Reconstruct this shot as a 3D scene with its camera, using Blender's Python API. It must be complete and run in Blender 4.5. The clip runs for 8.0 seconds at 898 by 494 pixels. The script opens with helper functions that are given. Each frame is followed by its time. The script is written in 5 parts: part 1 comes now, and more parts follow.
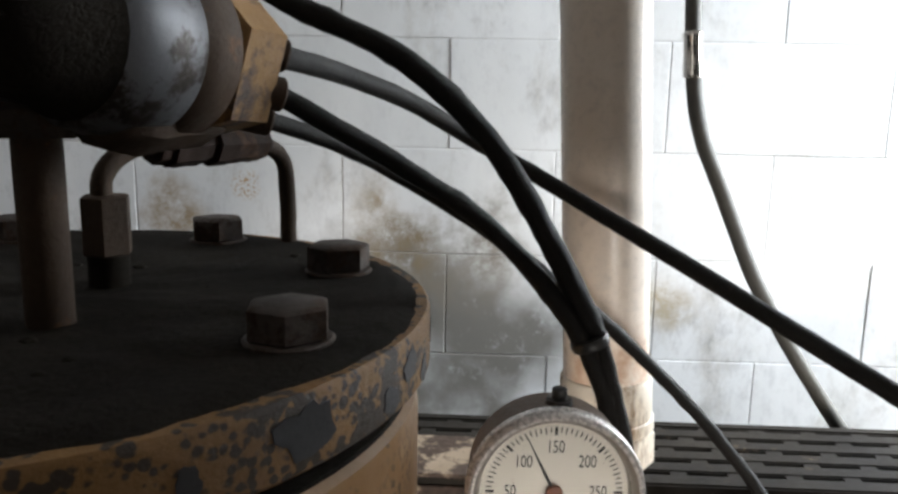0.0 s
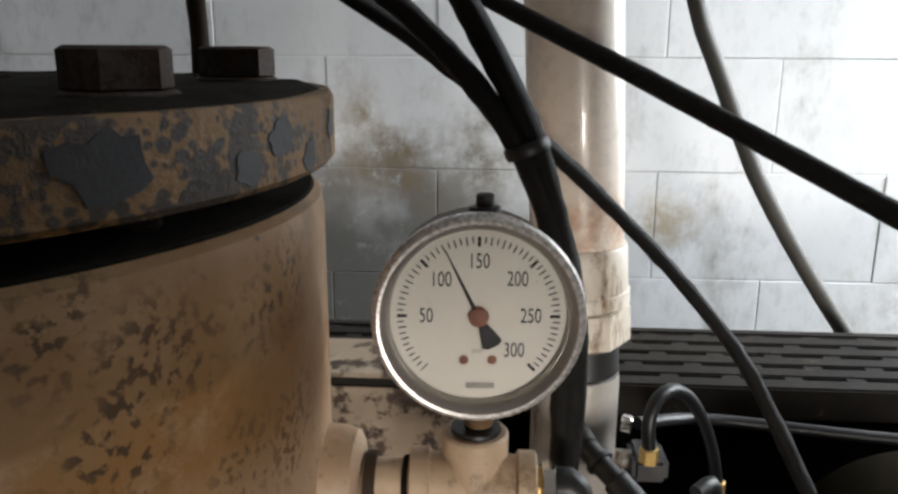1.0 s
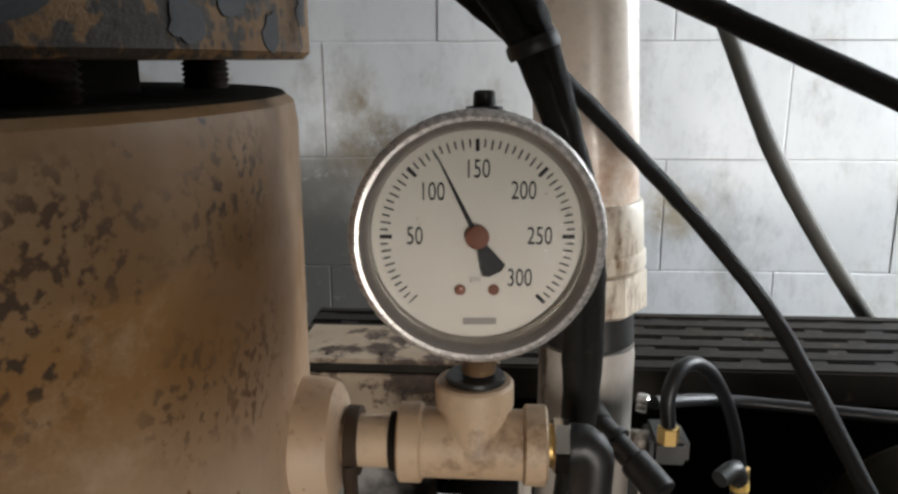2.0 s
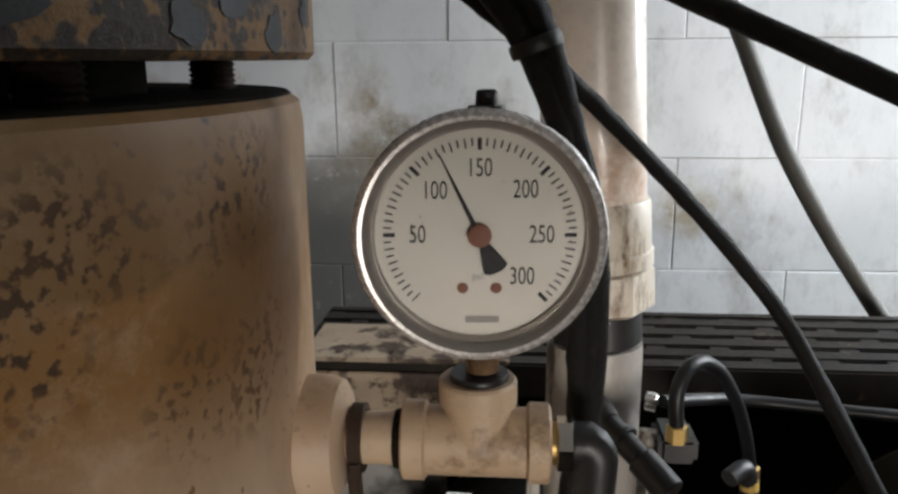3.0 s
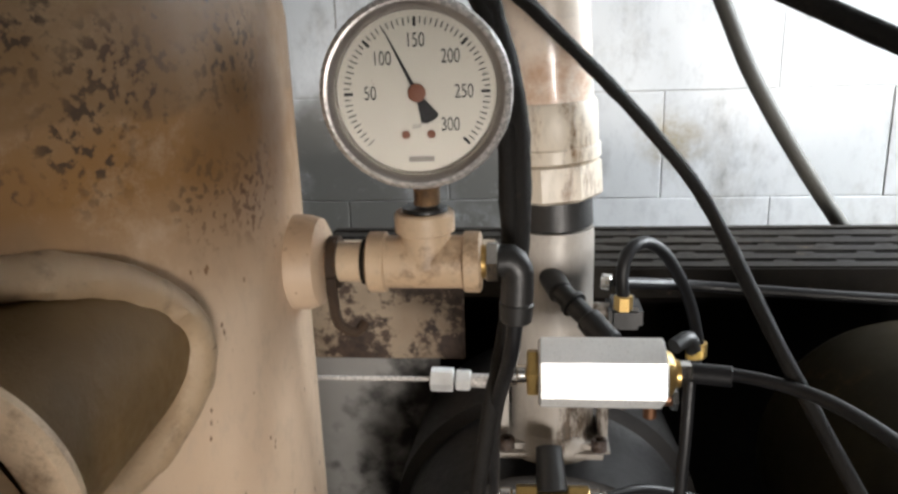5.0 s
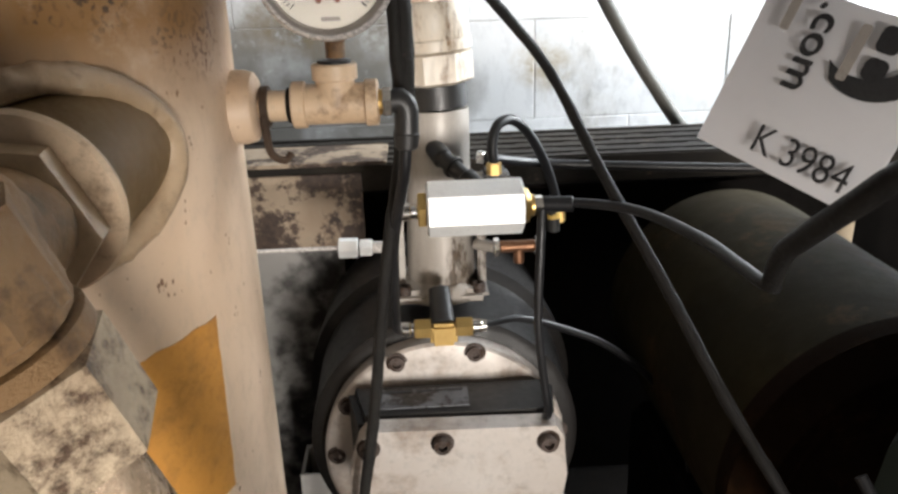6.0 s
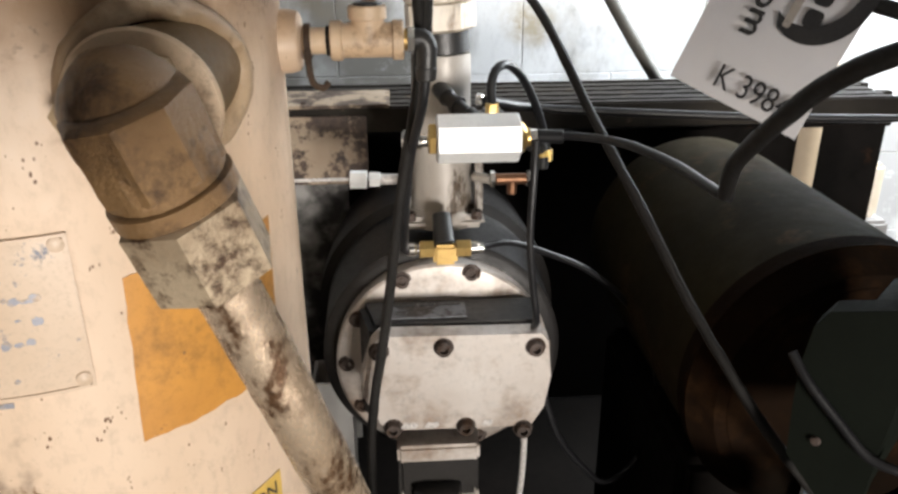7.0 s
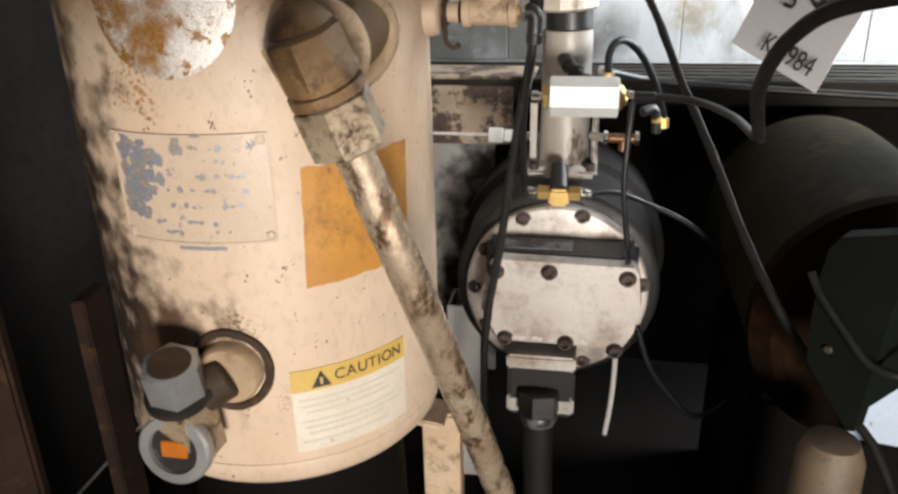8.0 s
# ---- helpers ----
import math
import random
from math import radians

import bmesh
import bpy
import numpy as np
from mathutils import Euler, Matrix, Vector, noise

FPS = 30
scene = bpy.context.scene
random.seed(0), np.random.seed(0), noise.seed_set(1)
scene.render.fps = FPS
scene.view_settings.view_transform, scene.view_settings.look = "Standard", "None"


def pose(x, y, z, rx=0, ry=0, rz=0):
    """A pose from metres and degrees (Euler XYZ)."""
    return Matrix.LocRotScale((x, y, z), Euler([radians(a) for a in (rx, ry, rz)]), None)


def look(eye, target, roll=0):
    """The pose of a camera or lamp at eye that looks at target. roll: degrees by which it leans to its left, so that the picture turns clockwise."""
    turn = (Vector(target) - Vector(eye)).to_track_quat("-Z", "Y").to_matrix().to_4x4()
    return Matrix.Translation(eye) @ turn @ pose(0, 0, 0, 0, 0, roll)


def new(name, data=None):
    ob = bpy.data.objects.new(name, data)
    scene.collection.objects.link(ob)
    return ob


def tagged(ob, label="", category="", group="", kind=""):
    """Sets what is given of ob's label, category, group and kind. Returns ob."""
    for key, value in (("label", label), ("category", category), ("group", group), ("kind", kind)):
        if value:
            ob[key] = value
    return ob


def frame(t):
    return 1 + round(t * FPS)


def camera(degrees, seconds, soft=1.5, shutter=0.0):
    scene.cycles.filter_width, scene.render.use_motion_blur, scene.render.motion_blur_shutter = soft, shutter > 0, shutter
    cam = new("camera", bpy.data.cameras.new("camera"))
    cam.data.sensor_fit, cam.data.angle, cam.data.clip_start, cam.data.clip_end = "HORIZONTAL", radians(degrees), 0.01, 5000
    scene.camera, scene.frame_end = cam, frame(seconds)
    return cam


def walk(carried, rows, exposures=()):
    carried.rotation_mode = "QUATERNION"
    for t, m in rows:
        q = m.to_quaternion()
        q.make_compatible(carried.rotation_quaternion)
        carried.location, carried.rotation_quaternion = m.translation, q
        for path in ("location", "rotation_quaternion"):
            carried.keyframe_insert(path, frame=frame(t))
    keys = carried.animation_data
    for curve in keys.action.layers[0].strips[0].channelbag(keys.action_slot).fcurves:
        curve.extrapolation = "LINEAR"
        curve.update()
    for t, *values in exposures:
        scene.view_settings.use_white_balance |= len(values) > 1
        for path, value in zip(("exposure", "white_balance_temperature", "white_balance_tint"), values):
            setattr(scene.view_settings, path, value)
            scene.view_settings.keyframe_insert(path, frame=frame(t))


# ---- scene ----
cam = camera(60.0, 8.0, soft=2.7)
PATH = [
    (0, (0.012, -0.015, 1.214), (-0.068, 1.948, 0.839), 1.1),
    (0.5, (0.039, 0.009, 1.175), (-0.055, 1.955, 0.723), 1.4),
    (1, (0.048, 0.025, 1.149), (-0.068, 1.96, 0.655), 0.3),
    (1.5, (0.052, 0.045, 1.126), (-0.066, 1.984, 0.653), -0.1),
    (2, (0.049, 0.058, 1.111), (-0.076, 1.999, 0.646), -0.1),
    (3.5, (0.059, 0.055, 1.111), (-0.126, 1.99, 0.641), -0.6),
    (4, (0.082, 0.047, 1.103), (-0.178, 1.971, 0.622), -0.3),
    (4.2, (0.093, 0.038, 1.096), (-0.216, 1.953, 0.608), 0.1),
    (5.3, (0.081, -0.046, 1.086), (-0.058, 1.855, 0.481), -2.3),
    (5.5, (0.091, -0.067, 1.079), (-0.007, 1.831, 0.455), -2.1),
    (6, (0.084, -0.14, 1.064), (0.155, 1.737, 0.379), -1.9),
    (6.5, (0.069, -0.193, 1.062), (0.274, 1.645, 0.3), -0.9),
    (7, (0.058, -0.225, 1.064), (0.185, 1.616, 0.292), -0.3),
    (7.5, (0.069, -0.283, 1.071), (-0.028, 1.565, 0.312), -0.6),
    (8, (0.128, -0.383, 1.065), (-0.215, 1.43, 0.293), -1.4),
]
EXPOSURES = [(0, 0.95), (0.5, 0.8), (1.0, 0.54), (1.5, 0.42), (3.5, 0.2), (4.2, 0.15), (5.3, 1.05), (5.5, 1.08), (6.5, 1.2), (7.0, 1.22), (8.0, 1.15)]
walk(cam, [(t, look(eye, target, roll)) for t, eye, target, roll in PATH], EXPOSURES)

# ---------- light ----------
world = bpy.data.worlds.new("world")
scene.world = world
world.use_nodes = True
wn = world.node_tree
sky = wn.nodes.new("ShaderNodeTexSky")
sky.sky_type, sky.sun_disc, sky.sun_elevation, sky.sun_rotation = "NISHITA", False, radians(40), radians(100)
wn.links.new(sky.outputs[0], wn.nodes["Background"].inputs[0])
wn.nodes["Background"].inputs[1].default_value = 0.1


def window_light(name, eye, target, w, h, power, colour):
    data = bpy.data.lights.new(name, "AREA")
    data.shape, data.size, data.size_y, data.energy, data.color = "RECTANGLE", w, h, power, colour
    ob = new(name, data)
    ob.matrix_world = look(eye, target)
    return ob


window_light("daylight_side_window", (1.52, 0.84, 1.50), (0.30, 1.05, 1.15), 0.5, 0.9, 38, (0.90, 0.955, 1.0))
window_light("daylight_doorway", (0.80, -2.27, 0.68), (0.10, 0.3, 0.80), 0.60, 0.45, 41, (1.0, 0.935, 0.875))


# ---------- materials ----------
def material(name, a, b, scale=30.0, rough=0.5, metal=0.0, bump=0.15, rust=None, rust_at=0.62, rust_scale=14.0,
             spots=None, spot_scale=90.0, spot_at=0.25, vary=0.0, coat=0.0, streak=1.0, soft=0.06, placed=False, stains_and_shade=(), spec=0.5, gate_at=0.60, grain=0.72, shaded_films=()):
    """Two tones mixed by fine and coarse noise, with worn-through patches and pits."""
    m = bpy.data.materials.new(name)
    m.use_nodes = True
    nt = m.node_tree
    p = nt.nodes["Principled BSDF"]
    tc = nt.nodes.new("ShaderNodeTexCoord")
    mp = nt.nodes.new("ShaderNodeMapping")
    mp.inputs["Scale"].default_value = (1, 1, streak)
    nt.links.new(nt.nodes.new("ShaderNodeNewGeometry").outputs["Position"] if placed else tc.outputs["Object"], mp.inputs[0])

    def tex(s, detail, rough_):
        n = nt.nodes.new("ShaderNodeTexNoise")
        n.inputs["Scale"].default_value, n.inputs["Detail"].default_value, n.inputs["Roughness"].default_value = s, detail, rough_
        nt.links.new(mp.outputs[0], n.inputs["Vector"])
        return n

    def ramp(src, lo, hi):
        r = nt.nodes.new("ShaderNodeMapRange")
        r.inputs["From Min"].default_value, r.inputs["From Max"].default_value = lo, hi
        nt.links.new(src, r.inputs["Value"])
        return r.outputs[0]

    def mix(fac, c1, c2):
        n = nt.nodes.new("ShaderNodeMix")
        n.data_type = "RGBA"
        for sock, v in ((n.inputs[0], fac), (n.inputs[6], c1), (n.inputs[7], c2)):
            if isinstance(v, tuple):
                sock.default_value = (*v, 1)
            elif isinstance(v, float):
                sock.default_value = v
            else:
                nt.links.new(v, sock)
        return n.outputs[2]

    coarse, fine = tex(scale * 0.3, 4, 0.6), tex(scale * 6, 6, 0.7)
    col = mix(ramp(coarse.outputs[0], 0.35, 0.68), a, b)
    dark = tuple(v * grain for v in a)
    col = mix(ramp(fine.outputs[0], 0.5, 0.8), col, dark)
    ro = ramp(fine.outputs[0], 0.2, 0.8)
    rr = nt.nodes.new("ShaderNodeMapRange")
    rr.inputs["To Min"].default_value, rr.inputs["To Max"].default_value = max(rough - 0.12, 0.03), min(rough + 0.15, 1)
    nt.links.new(ro, rr.inputs["Value"])
    height = fine.outputs[0]
    if rust:
        rn = tex(rust_scale, 8, 0.72)
        f = ramp(rn.outputs[0], rust_at, rust_at + soft)
        rcol = mix(ramp(fine.outputs[0], 0.35, 0.65), rust, tuple(v * 0.45 for v in rust))
        col = mix(f, col, rcol)
    if spots:
        v = nt.nodes.new("ShaderNodeTexVoronoi")
        v.inputs["Scale"].default_value = spot_scale
        nt.links.new(mp.outputs[0], v.inputs["Vector"])
        gate = tex(spot_scale * 0.22, 3, 0.6)
        sub = nt.nodes.new("ShaderNodeMath")
        sub.operation = "SUBTRACT"
        nt.links.new(ramp(gate.outputs[0], gate_at, gate_at + 0.3), sub.inputs[0])
        nt.links.new(v.outputs["Distance"], sub.inputs[1])
        col = mix(ramp(sub.outputs[0], -spot_at, -spot_at + 0.2), col, spots)
    if stains_and_shade:
        geo = nt.nodes.new("ShaderNodeNewGeometry")
        wob = nt.nodes.new("ShaderNodeTexNoise")
        wob.inputs["Scale"].default_value, wob.inputs["Detail"].default_value = 40 if not placed else 9, 6
        nt.links.new(geo.outputs["Position"], wob.inputs["Vector"])
        speck = nt.nodes.new("ShaderNodeTexNoise")
        speck.inputs["Scale"].default_value, speck.inputs["Detail"].default_value = 300, 9
        nt.links.new(geo.outputs["Position"], speck.inputs["Vector"])
        blotch = nt.nodes.new("ShaderNodeTexNoise")
        blotch.inputs["Scale"].default_value, blotch.inputs["Detail"].default_value, blotch.inputs["Roughness"].default_value = 38, 10, 0.75
        nt.links.new(geo.outputs["Position"], blotch.inputs["Vector"])
        # Height bands: brown staining, deepened so that its colour also carries shade.
        for z0, z1, fcol in shaded_films:
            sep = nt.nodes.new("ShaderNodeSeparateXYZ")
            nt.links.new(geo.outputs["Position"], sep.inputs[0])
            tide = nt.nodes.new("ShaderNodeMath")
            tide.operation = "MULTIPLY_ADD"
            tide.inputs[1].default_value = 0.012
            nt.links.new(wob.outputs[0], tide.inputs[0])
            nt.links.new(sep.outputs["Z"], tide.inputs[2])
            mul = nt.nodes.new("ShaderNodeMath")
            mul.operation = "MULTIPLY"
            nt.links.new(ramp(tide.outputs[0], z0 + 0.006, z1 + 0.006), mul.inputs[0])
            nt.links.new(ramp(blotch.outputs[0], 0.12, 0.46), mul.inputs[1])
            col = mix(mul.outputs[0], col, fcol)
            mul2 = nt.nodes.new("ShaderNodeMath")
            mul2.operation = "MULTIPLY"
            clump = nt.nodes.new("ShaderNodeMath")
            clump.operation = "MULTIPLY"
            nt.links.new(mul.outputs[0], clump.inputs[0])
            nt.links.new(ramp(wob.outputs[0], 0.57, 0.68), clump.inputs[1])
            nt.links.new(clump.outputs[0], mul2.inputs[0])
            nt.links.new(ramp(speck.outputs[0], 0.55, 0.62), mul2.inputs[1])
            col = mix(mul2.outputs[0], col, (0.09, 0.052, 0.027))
        # Placed patches: stains, and darkening that puts shade into the colour.
        for (sx, sy, sz), sr, scol in stains_and_shade:
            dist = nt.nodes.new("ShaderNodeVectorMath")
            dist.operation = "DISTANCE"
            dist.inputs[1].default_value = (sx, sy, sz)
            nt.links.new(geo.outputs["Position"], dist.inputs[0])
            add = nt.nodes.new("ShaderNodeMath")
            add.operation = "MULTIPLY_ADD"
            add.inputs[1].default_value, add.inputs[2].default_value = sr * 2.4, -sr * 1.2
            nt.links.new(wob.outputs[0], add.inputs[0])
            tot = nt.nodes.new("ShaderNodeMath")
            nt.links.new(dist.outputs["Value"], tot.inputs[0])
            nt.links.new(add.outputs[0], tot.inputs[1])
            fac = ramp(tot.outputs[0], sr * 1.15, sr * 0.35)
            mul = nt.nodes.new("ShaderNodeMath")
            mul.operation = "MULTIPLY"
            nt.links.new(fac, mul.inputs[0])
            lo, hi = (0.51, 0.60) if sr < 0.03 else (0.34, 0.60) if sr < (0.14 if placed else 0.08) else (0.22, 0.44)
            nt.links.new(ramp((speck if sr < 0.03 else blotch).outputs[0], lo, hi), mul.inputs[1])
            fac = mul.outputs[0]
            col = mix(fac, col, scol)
    if vary:
        oi = nt.nodes.new("ShaderNodeObjectInfo")
        hs = nt.nodes.new("ShaderNodeHueSaturation")
        mr = nt.nodes.new("ShaderNodeMapRange")
        mr.inputs["To Min"].default_value, mr.inputs["To Max"].default_value = 1 - vary, 1 + vary
        nt.links.new(oi.outputs["Random"], mr.inputs["Value"])
        nt.links.new(mr.outputs[0], hs.inputs["Value"])
        nt.links.new(col, hs.inputs["Color"])
        col = hs.outputs[0]
    nt.links.new(col, p.inputs["Base Color"])
    nt.links.new(rr.outputs[0], p.inputs["Roughness"])
    p.inputs["Metallic"].default_value = metal
    p.inputs["Specular IOR Level"].default_value = spec
    p.inputs["Coat Weight"].default_value = coat
    if bump:
        bn = nt.nodes.new("ShaderNodeBump")
        bn.inputs["Strength"].default_value, bn.inputs["Distance"].default_value = bump, 0.0012
        nt.links.new(height, bn.inputs["Height"])
        nt.links.new(bn.outputs[0], p.inputs["Normal"])
    return m


def on_shell(angle, z):
    a = radians(angle)
    return (-0.164 + 0.153 * math.cos(a), 0.270 + 0.153 * math.sin(a), z)


# The upper shell's brown film is real but darkened further for its shade.
TANK = material("cream_tank_paint", (0.62, 0.48, 0.355), (0.52, 0.38, 0.26), 22, 0.5, rust=(0.26, 0.14, 0.07), rust_at=0.58, rust_scale=11, soft=0.25, streak=0.6,
                spots=(0.13, 0.065, 0.03), spot_scale=380, spot_at=0.08, gate_at=0.57, bump=0.12, shaded_films=((0.995, 1.045, (0.29, 0.148, 0.048)), (1.0640, 1.0665, (0.22, 0.118, 0.042))),
                # The broad brown patches near z 1.1 carry part of that shade too.
                stains_and_shade=((on_shell(-44, 0.993), 0.046, (0.20, 0.125, 0.065)), (on_shell(-45, 1.100), 0.050, (0.34, 0.22, 0.12)), (on_shell(-5, 1.075), 0.045, (0.32, 0.20, 0.11)), (on_shell(-75, 1.105), 0.040, (0.32, 0.21, 0.12)), (on_shell(-124, 0.755), 0.095, (0.026, 0.017, 0.012)), (on_shell(-108, 0.735), 0.050, (0.05, 0.028, 0.015)), (on_shell(-101, 0.755), 0.045, (0.09, 0.045, 0.02)), (on_shell(-80, 0.772), 0.018, (0.16, 0.08, 0.03)),
                        (on_shell(-100, 0.962), 0.026, (0.36, 0.18, 0.06)), (on_shell(-66, 0.70), 0.012, (0.22, 0.10, 0.03)),
                        (on_shell(-27, 1.076), 0.017, (0.080, 0.040, 0.017)), (on_shell(-53, 1.070), 0.015, (0.080, 0.040, 0.017)), (on_shell(-12, 1.082), 0.018, (0.07, 0.04, 0.02)), (on_shell(-40, 1.088), 0.016, (0.07, 0.04, 0.02)), (on_shell(-10, 1.035), 0.018, (0.15, 0.075, 0.03)), (on_shell(-34, 1.058), 0.018, (0.07, 0.04, 0.02)),
                        # Patches near -140 degrees: soiled flank, darkened further for the light's fall-off.
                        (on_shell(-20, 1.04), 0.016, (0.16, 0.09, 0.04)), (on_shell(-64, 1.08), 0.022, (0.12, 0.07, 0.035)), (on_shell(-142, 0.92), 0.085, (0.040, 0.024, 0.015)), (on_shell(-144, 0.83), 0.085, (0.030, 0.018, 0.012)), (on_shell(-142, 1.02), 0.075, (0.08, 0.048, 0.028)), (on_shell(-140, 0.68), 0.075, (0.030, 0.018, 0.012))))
CREAM = material("cream_fitting_paint", (0.62, 0.47, 0.32), (0.50, 0.35, 0.22), 50, 0.45, rust=(0.15, 0.075, 0.03), rust_at=0.52, rust_scale=48, soft=0.2, bump=0.25)
FLANGE = material("ochre_corroded_paint", (0.25, 0.13, 0.035), (0.16, 0.08, 0.026), 60, 0.6, rust=(0.075, 0.07, 0.065), rust_at=0.60, rust_scale=26,
                  spots=(0.035, 0.022, 0.012), spot_scale=300, spot_at=0.22, gate_at=0.40, bump=0.6)
BLUEFLAKE = material("bare_grey_primer", (0.045, 0.045, 0.048), (0.03, 0.03, 0.033), 90, 0.6, bump=0.2)
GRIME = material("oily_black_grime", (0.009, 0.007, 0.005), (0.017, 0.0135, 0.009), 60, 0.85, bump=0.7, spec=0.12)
BOLT = material("dirty_bolt_steel", (0.04, 0.030, 0.024), (0.11, 0.085, 0.075), 60, 0.6, metal=0.2, rust=(0.05, 0.026, 0.013), rust_at=0.50, rust_scale=60, bump=0.5, spec=0.3)
RUST = material("rusty_brown_steel", (0.065, 0.038, 0.021), (0.030, 0.019, 0.012), 60, 0.65, rust=(0.19, 0.085, 0.028), rust_at=0.58, rust_scale=55, soft=0.1, bump=0.6, spec=0.3)
DARKRUST = material("dark_rust", (0.030, 0.014, 0.008), (0.008, 0.005, 0.004), 24, 0.75, rust=(0.065, 0.032, 0.014), rust_at=0.55, rust_scale=20, bump=0.4, spec=0.2)
OCHRE = material("flaking_ochre_body", (0.30, 0.165, 0.05), (0.20, 0.10, 0.035), 50, 0.6, rust=(0.07, 0.035, 0.018), rust_at=0.47, rust_scale=44, soft=0.1, bump=0.6)
DULL = material("dull_grey_metal", (0.17, 0.175, 0.19), (0.08, 0.08, 0.085), 40, 0.45, metal=0.4, rust=(0.045, 0.034, 0.026), rust_at=0.50, rust_scale=30, bump=0.25)
HOSE = material("black_rubber_hose", (0.008, 0.0075, 0.007), (0.016, 0.0145, 0.013), 90, 0.5, rust=(0.045, 0.036, 0.028), rust_at=0.62, rust_scale=140, bump=0.7, spec=0.2)
GREYTUBE = material("dusty_grey_tube", (0.085, 0.082, 0.070), (0.05, 0.048, 0.042), 40, 0.6, bump=0.3)
TUBE = material("black_nylon_tube", (0.008, 0.008, 0.009), (0.016, 0.016, 0.017), 80, 0.38, bump=0.1, spec=0.35)
PLASTIC = material("black_plastic", (0.012, 0.012, 0.012), (0.022, 0.021, 0.02), 80, 0.4, bump=0.1)
PVC = material("peach_stained_pvc", (0.92, 0.84, 0.75), (0.90, 0.79, 0.68), 14, 0.3, bump=0.03, coat=0.2,
               stains_and_shade=(((0.085, 0.452, 1.044), 0.031, (0.55, 0.33, 0.19)), ((0.108, 0.452, 1.046), 0.030, (0.58, 0.36, 0.22))))
PVC_OLD = material("white_dirty_pvc", (0.74, 0.69, 0.60), (0.64, 0.56, 0.45), 40, 0.4, rust=(0.24, 0.13, 0.05), rust_at=0.54, rust_scale=48, soft=0.12, bump=0.1, streak=0.35)
GREY = material("grey_cast_body", (0.40, 0.375, 0.34), (0.27, 0.235, 0.20), 45, 0.42, metal=0.1, rust=(0.10, 0.07, 0.045), rust_at=0.55, rust_scale=26, bump=0.25, streak=0.4)
CASE = material("stained_gauge_case", (0.17, 0.125, 0.095), (0.10, 0.07, 0.05), 60, 0.5, metal=0.5, bump=0.2)
SLOPE = material("dull_inner_bezel", (0.44, 0.41, 0.385), (0.36, 0.33, 0.30), 60, 0.36, metal=0.5, bump=0.05)
NUT = material("worn_grey_nut", (0.48, 0.38, 0.26), (0.25, 0.155, 0.08), 50, 0.4, metal=0.3, rust=(0.10, 0.055, 0.028), rust_at=0.49, rust_scale=46, soft=0.10, bump=0.6)
PLUG = material("worn_plug_steel", (0.42, 0.42, 0.41), (0.28, 0.27, 0.26), 60, 0.35, metal=0.6, rust=(0.08, 0.05, 0.03), rust_at=0.62, rust_scale=40, bump=0.3)
BLUEWHITE = material("pale_blue_sheet", (0.50, 0.60, 0.74), (0.36, 0.42, 0.50), 30, 0.5, bump=0.1, rust=(0.16, 0.15, 0.14), rust_at=0.6, rust_scale=50)
FADED = material("faded_label_print", (0.52, 0.47, 0.40), (0.58, 0.52, 0.44), 90, 0.6, bump=0.0)
STEEL = material("brushed_stainless", (0.66, 0.63, 0.60), (0.62, 0.59, 0.56), 90, 0.26, metal=0.35, bump=0.04, grain=0.93)
CHROME = material("nickel_plating", (0.80, 0.78, 0.74), (0.66, 0.63, 0.58), 90, 0.16, metal=1.0, bump=0.05)
ZINC = material("zinc_plated_steel", (0.84, 0.85, 0.84), (0.74, 0.75, 0.74), 120, 0.30, metal=0.2, bump=0.12, rust=(0.30, 0.24, 0.14), rust_at=0.68, rust_scale=70)
BRASS = material("brass", (0.62, 0.43, 0.16), (0.50, 0.33, 0.12), 120, 0.32, metal=0.9, bump=0.12)
COPPER = material("tarnished_copper", (0.24, 0.12, 0.065), (0.14, 0.07, 0.04), 90, 0.4, metal=0.8, bump=0.2)
BRONZE = material("oily_bronze_fitting", (0.31, 0.185, 0.082), (0.165, 0.090, 0.037), 60, 0.36, metal=0.3, rust=(0.075, 0.040, 0.019), rust_at=0.50, rust_scale=30, soft=0.14, bump=0.8)
PIPE = material("worn_painted_pipe", (0.62, 0.50, 0.37), (0.36, 0.25, 0.155), 40, 0.26, rust=(0.15, 0.080, 0.04), rust_at=0.50, rust_scale=58, soft=0.10, bump=0.7, metal=0.5, streak=0.6)
BOSS = material("brown_stained_boss", (0.155, 0.092, 0.034), (0.090, 0.052, 0.019), 40, 0.55, spec=0.25, rust=(0.28, 0.18, 0.085), rust_at=0.60, rust_scale=40, soft=0.15, bump=0.4)
HEXPAINT = material("cream_brown_hexagon", (0.46, 0.34, 0.21), (0.30, 0.20, 0.11), 40, 0.4, rust=(0.14, 0.08, 0.04), rust_at=0.55, rust_scale=34, soft=0.2, bump=0.4)
BEAD = material("oily_weld_bead", (0.44, 0.32, 0.20), (0.30, 0.20, 0.115), 60, 0.4, rust=(0.15, 0.09, 0.045), rust_at=0.56, rust_scale=60, soft=0.2, bump=0.5)
TANSTAIN = material("soiled_tan_paint", (0.17, 0.125, 0.08), (0.09, 0.062, 0.037), 40, 0.6, rust=(0.09, 0.06, 0.035), rust_at=0.55, rust_scale=30, soft=0.2, bump=0.3)
